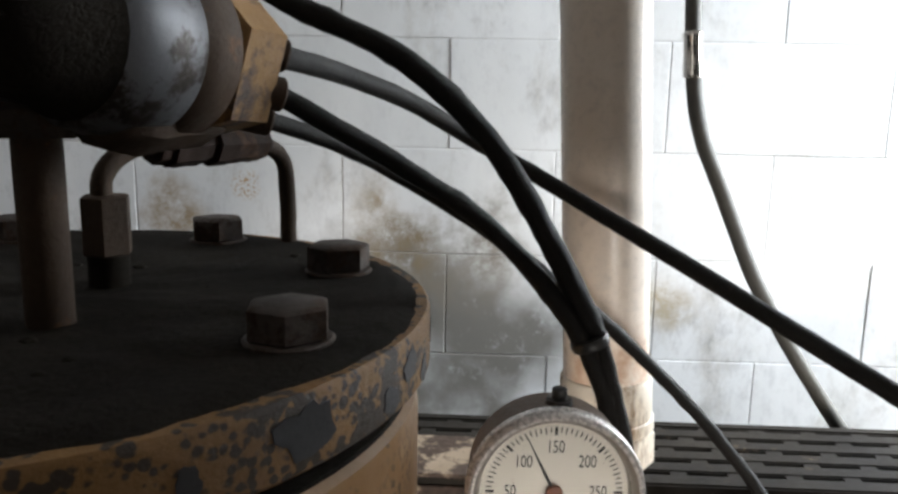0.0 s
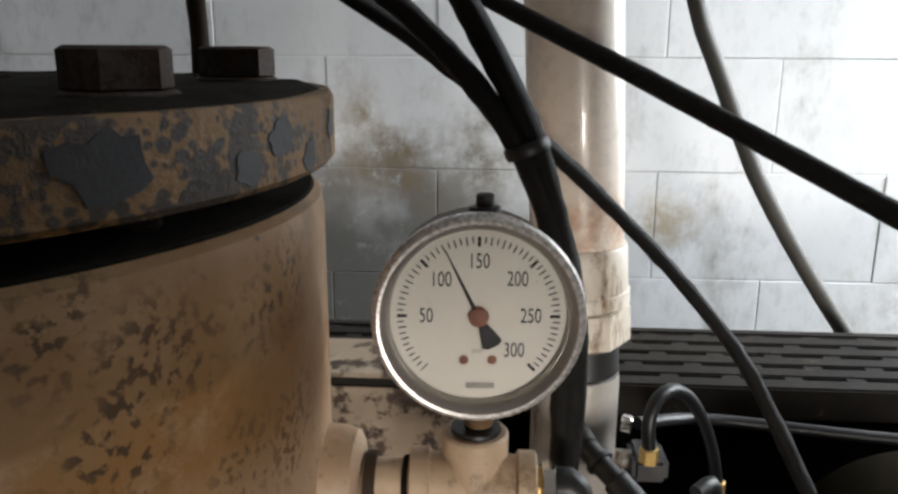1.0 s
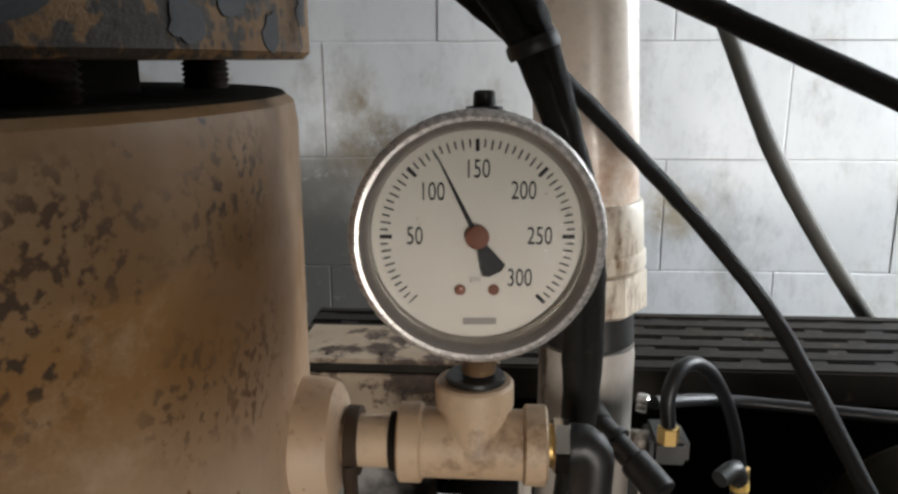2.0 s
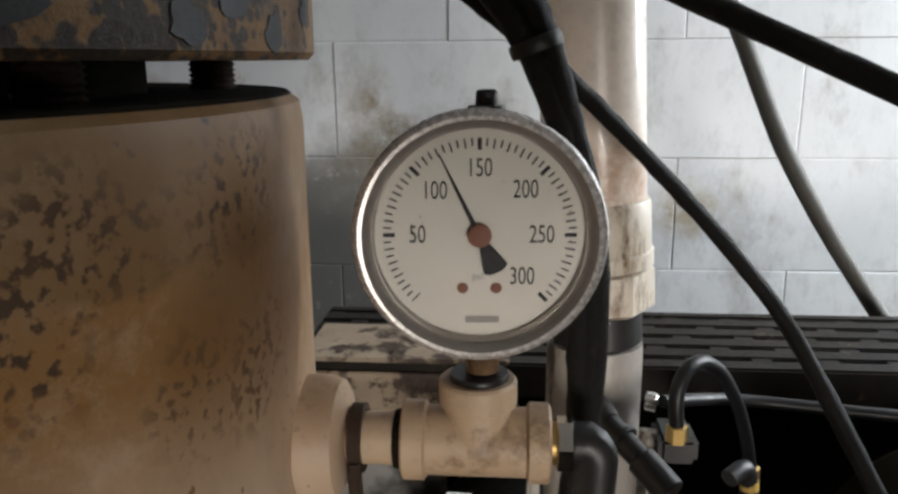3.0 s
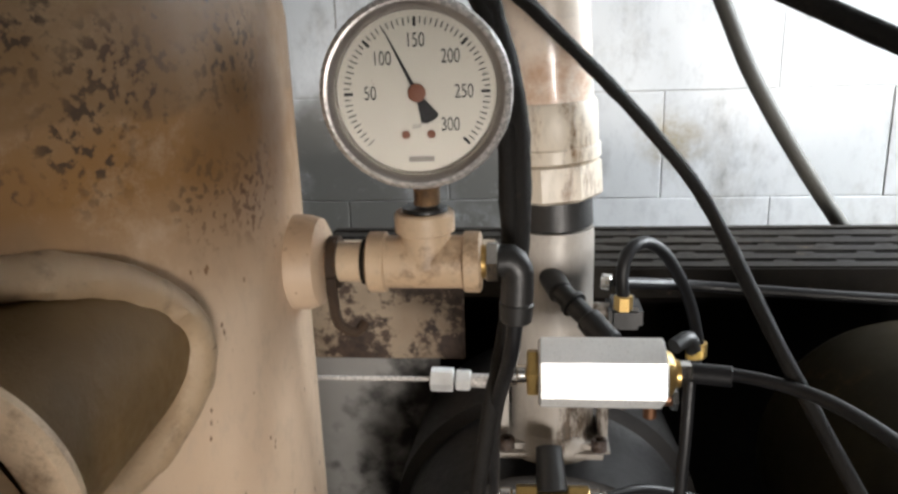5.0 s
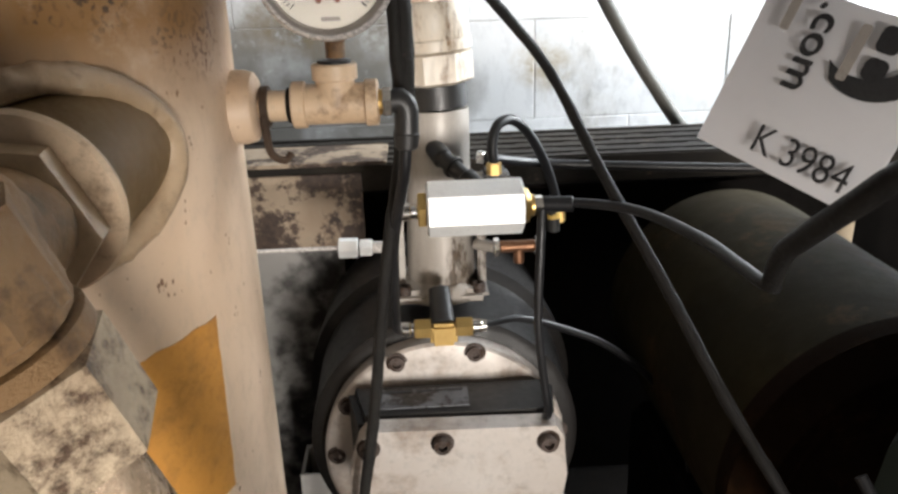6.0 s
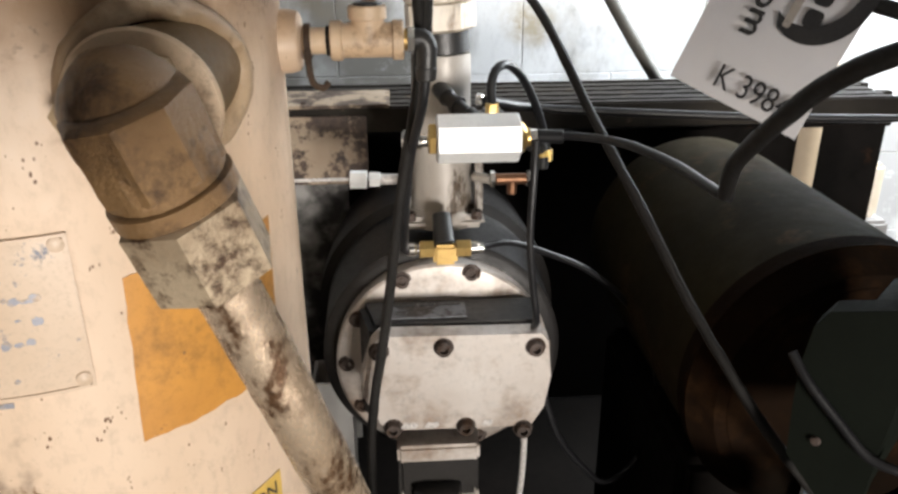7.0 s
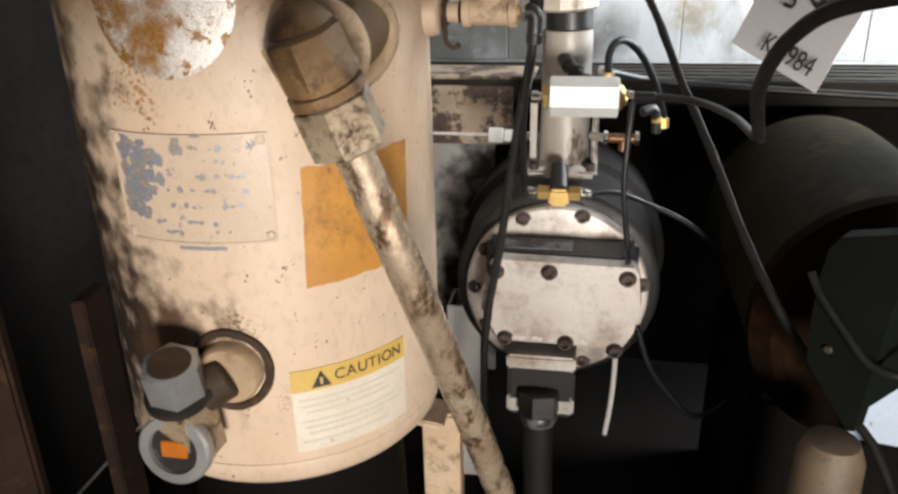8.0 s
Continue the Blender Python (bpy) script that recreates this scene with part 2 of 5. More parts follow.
DIAL = material("dial_white", (0.88, 0.84, 0.74), (0.85, 0.80, 0.69), 40, 0.5, bump=0.0, grain=0.97)
INK = material("black_ink", (0.02, 0.02, 0.022), (0.03, 0.03, 0.03), 90, 0.6, bump=0.0)
REDBROWN = material("hub_red_brown", (0.30, 0.12, 0.07), (0.22, 0.08, 0.05), 200, 0.5, bump=0.1)
TAG = material("tag_paper", (0.78, 0.78, 0.80), (0.74, 0.74, 0.77), 30, 0.45, bump=0.03, grain=0.96)
PLATE = material("painted_over_nameplate", (0.56, 0.44, 0.33), (0.50, 0.38, 0.27), 60, 0.45, rust=(0.20, 0.22, 0.27), rust_at=0.60, rust_scale=60, bump=0.15)
BLUEGREY = material("nameplate_bare_metal", (0.24, 0.25, 0.29), (0.34, 0.34, 0.36), 80, 0.45, metal=0.3, rust=(0.52, 0.40, 0.29), rust_at=0.50, rust_scale=140, soft=0.1, bump=0.1)
ORANGE = material("orange_decal", (0.55, 0.26, 0.05), (0.44, 0.20, 0.04), 40, 0.5, rust=(0.27, 0.13, 0.04), rust_at=0.46, rust_scale=26, soft=0.3, bump=0.2, spots=(0.20, 0.10, 0.04), spot_scale=300, spot_at=0.05, gate_at=0.6)
YELLOW = material("caution_yellow", (0.62, 0.42, 0.10), (0.54, 0.35, 0.09), 60, 0.5, bump=0.05)
LABEL = material("label_white", (0.68, 0.62, 0.52), (0.60, 0.52, 0.41), 50, 0.5, rust=(0.40, 0.26, 0.13), rust_at=0.62, rust_scale=40, bump=0.05)
GREYINK = material("faded_ink", (0.36, 0.33, 0.30), (0.44, 0.40, 0.35), 90, 0.6, bump=0.0)
FOIL = material("peeling_foil", (0.82, 0.80, 0.76), (0.72, 0.68, 0.62), 70, 0.25, metal=0.25, rust=(0.38, 0.19, 0.055), rust_at=0.545, rust_scale=75, soft=0.03, bump=0.5,
                stains_and_shade=((on_shell(-104, 1.015), 0.046, (0.36, 0.17, 0.045)), (on_shell(-100, 1.0), 0.040, (0.36, 0.17, 0.045)), (on_shell(-105, 1.04), 0.040, (0.36, 0.17, 0.045))))
AMBER = material("amber_oil", (0.50, 0.15, 0.02), (0.25, 0.07, 0.01), 60, 0.2, bump=0.0)
ALU = material("cast_aluminium", (0.60, 0.56, 0.52), (0.46, 0.40, 0.35), 24, 0.36, metal=0.3, rust=(0.27, 0.17, 0.10), rust_at=0.47, rust_scale=15, soft=0.25, bump=0.15)
BLACKMETAL = material("black_oily_metal", (0.009, 0.008, 0.008), (0.020, 0.018, 0.016), 30, 0.42, bump=0.3, spec=0.35)
MOTOR = material("olive_dirty_motor_paint", (0.022, 0.0165, 0.007), (0.005, 0.0042, 0.0032), 12, 0.75, rust=(0.060, 0.036, 0.015), rust_at=0.56, rust_scale=12, soft=0.12, bump=0.3, spec=0.06)
MOTORRING = material("dark_rusty_ring", (0.011, 0.006, 0.0035), (0.004, 0.003, 0.002), 24, 0.9, rust=(0.026, 0.013, 0.006), rust_at=0.52, rust_scale=20, soft=0.15, bump=0.4, spec=0.02)
MOTORBOX = material("dark_green_box", (0.007, 0.009, 0.0065), (0.004, 0.005, 0.0035), 20, 0.7, bump=0.2, spec=0.08)
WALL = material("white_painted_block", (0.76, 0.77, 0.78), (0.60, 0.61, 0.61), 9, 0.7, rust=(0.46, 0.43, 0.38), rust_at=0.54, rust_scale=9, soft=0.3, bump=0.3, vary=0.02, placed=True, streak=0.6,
                # Broad grey patches low down and at the right, brown leak marks above.
                stains_and_shade=(((1.02, 1.2, 0.62), 0.24, (0.30, 0.30, 0.30)), ((0.78, 1.2, 0.74), 0.12, (0.36, 0.34, 0.32)),
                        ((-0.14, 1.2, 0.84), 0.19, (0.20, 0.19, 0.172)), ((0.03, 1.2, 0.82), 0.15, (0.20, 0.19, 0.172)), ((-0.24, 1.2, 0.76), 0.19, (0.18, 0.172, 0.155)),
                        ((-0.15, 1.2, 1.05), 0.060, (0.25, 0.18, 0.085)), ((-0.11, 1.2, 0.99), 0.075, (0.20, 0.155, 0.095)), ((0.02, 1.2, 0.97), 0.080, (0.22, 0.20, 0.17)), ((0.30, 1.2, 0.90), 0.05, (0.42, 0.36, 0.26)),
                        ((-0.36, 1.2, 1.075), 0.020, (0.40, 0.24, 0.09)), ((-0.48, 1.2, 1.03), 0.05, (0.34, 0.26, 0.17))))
MORTAR = material("painted_mortar", (0.66, 0.66, 0.66), (0.50, 0.49, 0.47), 12, 0.8, bump=0.4)
LEDGE = material("dirty_ledge_paint", (0.028, 0.023, 0.017), (0.011, 0.009, 0.0075), 26, 0.7, rust=(0.12, 0.085, 0.055), rust_at=0.62, rust_scale=22, bump=0.3, spec=0.2)
PANEL = material("peeling_cream_panel", (0.40, 0.32, 0.23), (0.24, 0.17, 0.11), 20, 0.55, rust=(0.07, 0.04, 0.025), rust_at=0.48, rust_scale=22, bump=0.25)
GREYPANEL = material("patchy_grey_panel", (0.42, 0.41, 0.39), (0.20, 0.19, 0.18), 9, 0.6, bump=0.15,
                     # Black patches towards the lower sheet's right edge, at four heights.
                     stains_and_shade=(((0.010, 0.653, 0.76), 0.070, (0.015, 0.013, 0.012)), ((0.005, 0.653, 0.70), 0.085, (0.015, 0.013, 0.012)), ((-0.005, 0.653, 0.62), 0.090, (0.015, 0.013, 0.012)), ((-0.03, 0.653, 0.53), 0.110, (0.015, 0.013, 0.012))))
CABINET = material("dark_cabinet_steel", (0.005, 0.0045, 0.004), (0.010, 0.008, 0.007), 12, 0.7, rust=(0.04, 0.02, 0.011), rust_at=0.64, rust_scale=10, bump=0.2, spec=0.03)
CONCRETE = material("oil_stained_floor", (0.10, 0.09, 0.08), (0.05, 0.045, 0.04), 5, 0.7, bump=0.3)
PLASTER = material("plain_plaster", (0.22, 0.21, 0.20), (0.17, 0.165, 0.16), 4, 0.8, bump=0.1)
TAN = material("tan_pipe_paint", (0.50, 0.40, 0.28), (0.38, 0.29, 0.19), 20, 0.5, bump=0.1)

GLASS = bpy.data.materials.new("clear_glass")
GLASS.use_nodes = True
gp = GLASS.node_tree.nodes["Principled BSDF"]
gp.inputs["Roughness"].default_value, gp.inputs["Transmission Weight"].default_value, gp.inputs["IOR"].default_value = 0.02, 1.0, 1.04


# ---------- mesh helpers ----------
V = Vector


def thing(name, base, label, category, group="", kind=""):
    ob = new(name)
    ob.location = base
    ob.empty_display_size = 0.02
    return tagged(ob, label, category, group, kind)


def root_place(ob):
    p = V((0, 0, 0))
    while ob:
        p += ob.location
        ob = ob.parent
    return p


def finish(bm, smooth):
    bmesh.ops.recalc_face_normals(bm, faces=bm.faces)
    lim = radians(38)
    for f in bm.faces:
        f.smooth = smooth
    for e in bm.edges:
        if len(e.link_faces) == 2 and e.calc_face_angle(0) > lim:
            e.smooth = False


def part(name, bm, mat, parent=None, label="", smooth=True):
    finish(bm, smooth)
    off = root_place(parent)
    bm.transform(Matrix.Translation(-off))
    me = bpy.data.meshes.new(name)
    bm.to_mesh(me)
    bm.free()
    me.materials.append(mat)
    ob = new(name, me)
    ob.parent = parent
    if label:
        ob["label"] = label
    return ob


def solo(name, bm, mat, label, category, group="", kind="", smooth=True):
    return tagged(part(name, bm, mat, None, "", smooth), label, category, group, kind)


def axis_frame(d):
    d = V(d).normalized()
    u = d.cross(V((0, 0, 1)))
    if u.length < 1e-3:
        u = V((1, 0, 0))
    u.normalize()
    return d, u, u.cross(d)


def lathe(profile, p0, d, seg=40, bm=None, turn=0.0, closed=False):
    """profile: (along the axis, radius) from p0 in the direction d."""
    bm = bm or bmesh.new()
    p0 = V(p0)
    d, u, w = axis_frame(d)
    rings = []
    for a, r in profile:
        if r < 1e-6:
            rings.append([bm.verts.new(p0 + d * a)])
        else:
            rings.append([bm.verts.new(p0 + d * a + (u * math.cos(turn + 2 * math.pi * i / seg) + w * math.sin(turn + 2 * math.pi * i / seg)) * r) for i in range(seg)])
    pairs = list(zip(rings, rings[1:])) + ([(rings[-1], rings[0])] if closed else [])
    for r0, r1 in pairs:
        for i in range(seg):
            j = (i + 1) % seg
            if len(r0) == 1 and len(r1) == 1:
                continue
            if len(r0) == 1:
                bm.faces.new((r0[0], r1[i], r1[j]))
            elif len(r1) == 1:
                bm.faces.new((r0[i], r0[j], r1[0]))
            else:
                bm.faces.new((r0[i], r0[j], r1[j], r1[i]))
    if not closed:
        for r in (rings[0], rings[-1]):
            if len(r) > 1:
                bm.faces.new(r)
    return bm


def rod(p0, p1, r, r1=None, seg=24, bevel=0.12, bm=None):
    p0, p1 = V(p0), V(p1)
    n = (p1 - p0).length
    r1 = r if r1 is None else r1
    b = min(r, r1, n) * bevel
    return lathe([(0, r - b), (b, r), (n - b, r1), (n, r1 - b)], p0, p1 - p0, seg, bm)


def hexagon(p0, p1, flats, bm=None, turn=0.0, seg=6):
    """A hexagon nut or bar with chamfered ends."""
    p0, p1 = V(p0), V(p1)
    n = (p1 - p0).length
    r = flats / 2 / math.cos(math.pi / seg)
    c = min(0.07 * flats, n * 0.3)
    return lathe([(0, r - c), (c * 0.6, r), (n - c * 0.6, r), (n, r - c)], p0, p1 - p0, seg, bm, turn)


def box(c, size, rot=(0, 0, 0), bevel=0.002, bm=None):
    b = bmesh.new()
    m = pose(*c, *rot) @ Matrix.Diagonal((*size, 1))
    bmesh.ops.create_cube(b, size=1, matrix=m)
    if bevel:
        bmesh.ops.bevel(b, geom=b.edges[:], offset=min(bevel, min(size) * 0.4), segments=2, affect="EDGES")
    if bm is None:
        return b
    me = bpy.data.meshes.new("tmp")
    b.to_mesh(me)
    b.free()
    bm.from_mesh(me)
    bpy.data.meshes.remove(me)
    return bm


def smooth_path(points, step=0.004):
    pts = [V(p) for p in points]
    if len(pts) == 2:
        pts.insert(1, (pts[0] + pts[1]) / 2)
    ext = [pts[0] * 2 - pts[1]] + pts + [pts[-1] * 2 - pts[-2]]
    out = []
    for a, b, c, d in zip(ext, ext[1:], ext[2:], ext[3:]):
        n = max(2, int((c - b).length / step))
        t1, t2, t3 = (b - a).length ** 0.5 + 1e-6, (c - b).length ** 0.5 + 1e-6, (d - c).length ** 0.5 + 1e-6
        m1 = (b - a) / t1 - (c - a) / (t1 + t2) + (c - b) / t2
        m2 = (c - b) / t2 - (d - b) / (t2 + t3) + (d - c) / t3
        m1, m2 = m1 * t2, m2 * t2
        for i in range(n):
            s = i / n
            out.append(b * (2 * s**3 - 3 * s**2 + 1) + m1 * (s**3 - 2 * s**2 + s) + c * (-2 * s**3 + 3 * s**2) + m2 * (s**3 - s**2))
    out.append(pts[-1])
    return out


def sweep(points, r, seg=14, lump=0.0, step=0.004, bm=None, seed=0):
    """A round hose along a smooth path; lump: how uneven its skin is."""
    path = smooth_path(points, step)
    bm = bm or bmesh.new()
    t = (path[1] - path[0]).normalized()
    _, u, _ = axis_frame(t)
    rings = []
    for k, p in enumerate(path):
        t = (path[min(k + 1, len(path) - 1)] - path[max(k - 1, 0)]).normalized()
        u = (u - t * u.dot(t)).normalized()
        w = t.cross(u)
        ring = []
        for i in range(seg):
            a = 2 * math.pi * i / seg
            n = u * math.cos(a) + w * math.sin(a)
            q = r
            if lump:
                q *= 1 + lump * max(0.0, noise.noise((p + n * r) * 130 + V((seed, 0, 0)))) + lump * 0.4 * noise.noise(p * 40)
            ring.append(bm.verts.new(p + n * q))
        rings.append(ring)
    for r0, r1 in zip(rings, rings[1:]):
        for i in range(seg):
            j = (i + 1) % seg
            bm.faces.new((r0[i], r0[j], r1[j], r1[i]))
    bm.faces.new(rings[0])
    bm.faces.new(rings[-1])
    return bm


def text_mesh(body, size, m, mat, name, parent, depth=0.00015):
    cu = bpy.data.curves.new(name, "FONT")
    cu.body, cu.size, cu.align_x, cu.align_y, cu.extrude = body, size, "CENTER", "CENTER", depth
    tmp = bpy.data.objects.new(name, cu)
    scene.collection.objects.link(tmp)
    bpy.context.view_layer.update()
    me = bpy.data.meshes.new_from_object(tmp.evaluated_get(bpy.context.evaluated_depsgraph_get()))
    bpy.data.objects.remove(tmp)
    bpy.data.curves.remove(cu)
    off = root_place(parent)
    me.transform(Matrix.Translation(-off) @ m)
    me.materials.clear()
    me.materials.append(mat)
    ob = new(name, me)
    ob.parent = parent
    return ob


def plane_frame(origin, right, up):
    r, u = V(right).normalized(), V(up).normalized()
    n = r.cross(u)
    return Matrix.Translation(origin) @ Matrix((r, u, n)).transposed().to_4x4()


def on_frame(bm, m):
    bm.transform(m)
    return bm


def slab(w, h, t, corner=0.0, bevel=0.0):
    """A flat plate in its own frame: x right, y up, z out of its face."""
    bm = bmesh.new()
    pts = []
    if corner:
        for cx, cy, a0 in ((w / 2 - corner, h / 2 - corner, 0), (-w / 2 + corner, h / 2 - corner, 90), (-w / 2 + corner, -h / 2 + corner, 180), (w / 2 - corner, -h / 2 + corner, 270)):
            for k in range(5):
                a = radians(a0 + 22.5 * k)
                pts.append((cx + corner * math.cos(a), cy + corner * math.sin(a)))
    else:
        pts = [(w / 2, h / 2), (-w / 2, h / 2), (-w / 2, -h / 2), (w / 2, -h / 2)]
    return extruded(pts, t, bm, bevel)


def extruded(pts, t, bm=None, bevel=0.0):
    bm = bm or bmesh.new()
    lo = [bm.verts.new((x, y, 0)) for x, y in pts]
    hi = [bm.verts.new((x * (1 - bevel), y * (1 - bevel), t)) for x, y in pts]
    bm.faces.new(lo[::-1])
    bm.faces.new(hi)
    for i in range(len(pts)):
        j = (i + 1) % len(pts)
        bm.faces.new((lo[i], lo[j], hi[j], hi[i]))
    return bm


AX, AY, AR = -0.164, 0.270, 0.153  # tank axis and radius


def wrap(a0, a1, z0, z1, r0, t, shape=None, na=24, nz=8):
    """A curved sheet on the tank between two angles (degrees) and two heights."""
    bm = bmesh.new()
    g = {}
    for k, r in enumerate((r0, r0 + t)):
        for i in range(na + 1):
            for j in range(nz + 1):
                s, q = i / na, j / nz
                if shape:
                    s, q = shape(s, q)
                a = radians(a0 + (a1 - a0) * s)
                g[k, i, j] = bm.verts.new((AX + r * math.cos(a), AY + r * math.sin(a), z0 + (z1 - z0) * q))
    for i in range(na):
        for j in range(nz):
            for k in (0, 1):
                bm.faces.new((g[k, i, j], g[k, i + 1, j], g[k, i + 1, j + 1], g[k, i, j + 1]))
    for i in range(na):
        for j in (0, nz):
            bm.faces.new((g[0, i, j], g[0, i + 1, j], g[1, i + 1, j], g[1, i, j]))
    for j in range(nz):
        for i in (0, na):
            bm.faces.new((g[0, i, j], g[0, i, j + 1], g[1, i, j + 1], g[1, i, j]))
    return bm


def blob(a, z, size, r, tall=1.0, seed=0, t=0.0005):
    """An irregular flake lying on the tank's curve at an angle (degrees) and a height."""
    bm = bmesh.new()
    n = 18
    mid = bm.verts.new(at_tank(a, r + t, z))
    ring, low = [], []
    for i in range(n):
        q = 2 * math.pi * i / n
        s = size * (1 + 0.55 * noise.noise(V((math.cos(q) * 1.6 + seed, math.sin(q) * 1.6, seed * 0.7))))
        aa, zz = a + math.degrees(s * math.cos(q) / r), z + s * tall * math.sin(q)
        ring.append(bm.verts.new(at_tank(aa, r + t, zz)))
        low.append(bm.verts.new(at_tank(aa, r - 0.0004, zz)))
    for i in range(n):
        j = (i + 1) % n
        bm.faces.new((mid, ring[i], ring[j]))
        bm.faces.new((ring[i], low[i], low[j], ring[j]))
    return bm


def at_tank(angle, r, z):
    a = radians(angle)
    return V((AX + r * math.cos(a), AY + r * math.sin(a), z))


# ---------- setting ----------
bm = box((0.2, -0.45, -0.03), (3.2, 3.7, 0.06), bevel=0)
solo("floor", bm, CONCRETE, "dark oil-stained concrete floor under the machine", "floor", kind="structure")
solo("ceiling", box((0.2, -0.45, 2.63), (3.2, 3.7, 0.06), bevel=0), PLASTER, "plain plastered ceiling of the plant room", "ceiling", kind="structure")
solo("wall_west", box((-1.34, -0.45, 1.3), (0.08, 3.7, 2.6), bevel=0), PLASTER, "plain plastered wall of the plant room", "wall", kind="structure")
# east wall with the window opening
for nm, c, s in (("wall_east", (1.64, -0.88, 1.3), (0.08, 2.80, 2.6)), ("wall_east", (1.64, 1.17, 1.3), (0.08, 0.10, 2.6)),
                 ("wall_east", (1.64, 0.82, 0.50), (0.08, 0.60, 1.0)), ("wall_east", (1.64, 0.82, 2.30), (0.08, 0.60, 0.6))):
    solo(nm, box(c, s, bevel=0), PLASTER, "plain plastered wall around a window opening", "wall", kind="structure")
# south wall with the low doorway
for c, s in (((-0.50, -2.34, 1.3), (1.80, 0.08, 2.6)), ((1.50, -2.34, 1.3), (0.60, 0.08, 2.6)), ((0.80, -2.34, 1.80), (0.80, 0.08, 1.60))):
    solo("wall_south", box(c, s, bevel=0), PLASTER, "plain plastered wall around a low doorway", "wall", kind="structure")

# block wall behind the machine: mortar backing with blocks proud of it
WALL_Y, COURSE, BLOCK = 1.20, 0.1655, 0.331
back = solo("wall_north", box((0.2, WALL_Y + 0.0470, 1.3), (3.2, 0.1, 2.6), bevel=0), MORTAR, "white-painted concrete block wall, grey in broad patches low down, with brown leak stains", "wall", kind="structure")

# ledge of the machine housing with slots
ledge = thing("housing_ledge", (0.2, 0.73, 0.84), "dirty slotted steel ledge of the machine housing", "ledge")
LZ = 0.868
bm = bmesh.new()
box((0.265, 0.668, LZ - 0.006), (0.79, 0.022, 0.012), bevel=0.002, bm=bm)
box((0.265, 0.797, LZ - 0.006), (0.79, 0.014, 0.012), bevel=0.002, bm=bm)
for k in range(4):
    box((0.265, 0.696 + 0.0265 * k, LZ - 0.006), (0.79, 0.0195, 0.011), bevel=0.0015, bm=bm)
for k in range(5):
    for i in range(15):
        box((-0.12 + i * 0.0545 + 0.027 * (k % 2), 0.6825 + 0.0265 * k, LZ - 0.0066), (0.016, 0.012, 0.010), bevel=0, bm=bm)
part("slotted_top", bm, LEDGE, ledge)
part("ledge_lip", box((0.265, 0.655, LZ - 0.012), (0.79, 0.006, 0.030), bevel=0.002), LEDGE, ledge)
# Near-black plate below the slots, which keeps them dark.
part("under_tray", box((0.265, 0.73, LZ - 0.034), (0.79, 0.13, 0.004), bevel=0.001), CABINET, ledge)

panel = thing("baffle_panel", (-0.1, 0.66, 0.4), "peeling cream sheet-metal baffle panel, its grey lower sheet black towards the right", "panel")
part("upper_sheet", box((-0.0475, 0.649, 0.822), (0.145, 0.004, 0.080), bevel=0.001), PANEL, panel)
part("top_fold", box((-0.034, 0.69, 0.8725), (0.172, 0.085, 0.004), bevel=0.001), PANEL, panel)
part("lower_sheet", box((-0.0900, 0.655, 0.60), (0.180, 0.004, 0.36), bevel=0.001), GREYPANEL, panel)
for x in (-0.09, -0.045):
    part("rivet", lathe([(0, 0.003), (0.0012, 0.0026), (0.0018, 0)], (x, 0.66, 0.8746), (0, 0, 1), 12), BOLT, panel)

# Near-black sheet and tray, added as the unlit depth below the ledge.
solo("rear_sheet", box((0.10, 0.812, 0.60), (1.30, 0.006, 0.47), bevel=0.001), CABINET, "near-black back sheet added for the darkness below the ledge", "panel")
solo("housing_tray", box((0.12, 0.30, 0.352), (1.30, 1.05, 0.016), bevel=0.002), CABINET, "near-black base tray added for the darkness under the machine", "tray")
for x, y in ((-0.50, -0.18), (0.74, -0.18), (-0.50, 0.78), (0.74, 0.78)):
    solo("tray_leg", box((x, y, 0.172), (0.05, 0.05, 0.344), bevel=0.003), CABINET, "dark steel leg under the machine tray", "leg", "legs of the machine tray")
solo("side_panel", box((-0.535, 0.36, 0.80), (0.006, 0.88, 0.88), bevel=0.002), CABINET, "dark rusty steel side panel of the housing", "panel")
# Added sheet, out of view: blocks window light from the tank and motor.
solo("housing_side_panel", box((0.705, 0.2675, 0.955), (0.006, 0.635, 1.19), bevel=0.002), CABINET, "unseen dark sheet added to shade the tank and motor from the window", "panel")
# Added sheet, out of view: holds the front light off the upper tank.
solo("housing_front_rail", box((0.180, -0.52, 1.2625), (1.34, 0.03, 0.665), bevel=0.003), CABINET, "unseen dark sheet added to shade the upper tank from the front", "panel")
# Posts that carry the added sheet.
for x in (-0.475, 0.835):
    solo("housing_upright", box((x, -0.52, 0.4645), (0.03, 0.03, 0.929), bevel=0.003), CABINET, "unseen dark post added under the front shade sheet", "post", "uprights of the housing")
solo("corner_post", box((-0.405, 0.30, 0.53), (0.016, 0.05, 0.34), (0, 0, 6), bevel=0.002), DARKRUST, "rusty brown angle post beside the tank", "post")
solo("rusty_board", box((-0.50, 0.24, 0.56), (0.055, 0.02, 0.40), (0, 0, 12), bevel=0.004), DARKRUST, "rust-brown stained upright board by the side panel", "board")

# ---------- separator tank ----------
tank = thing("separator_tank", (AX, AY, 0.36), "cream-painted oil separator tank, rust-streaked, with a bolted ochre lid", "tank")
ax = (AX, AY, 0.0)
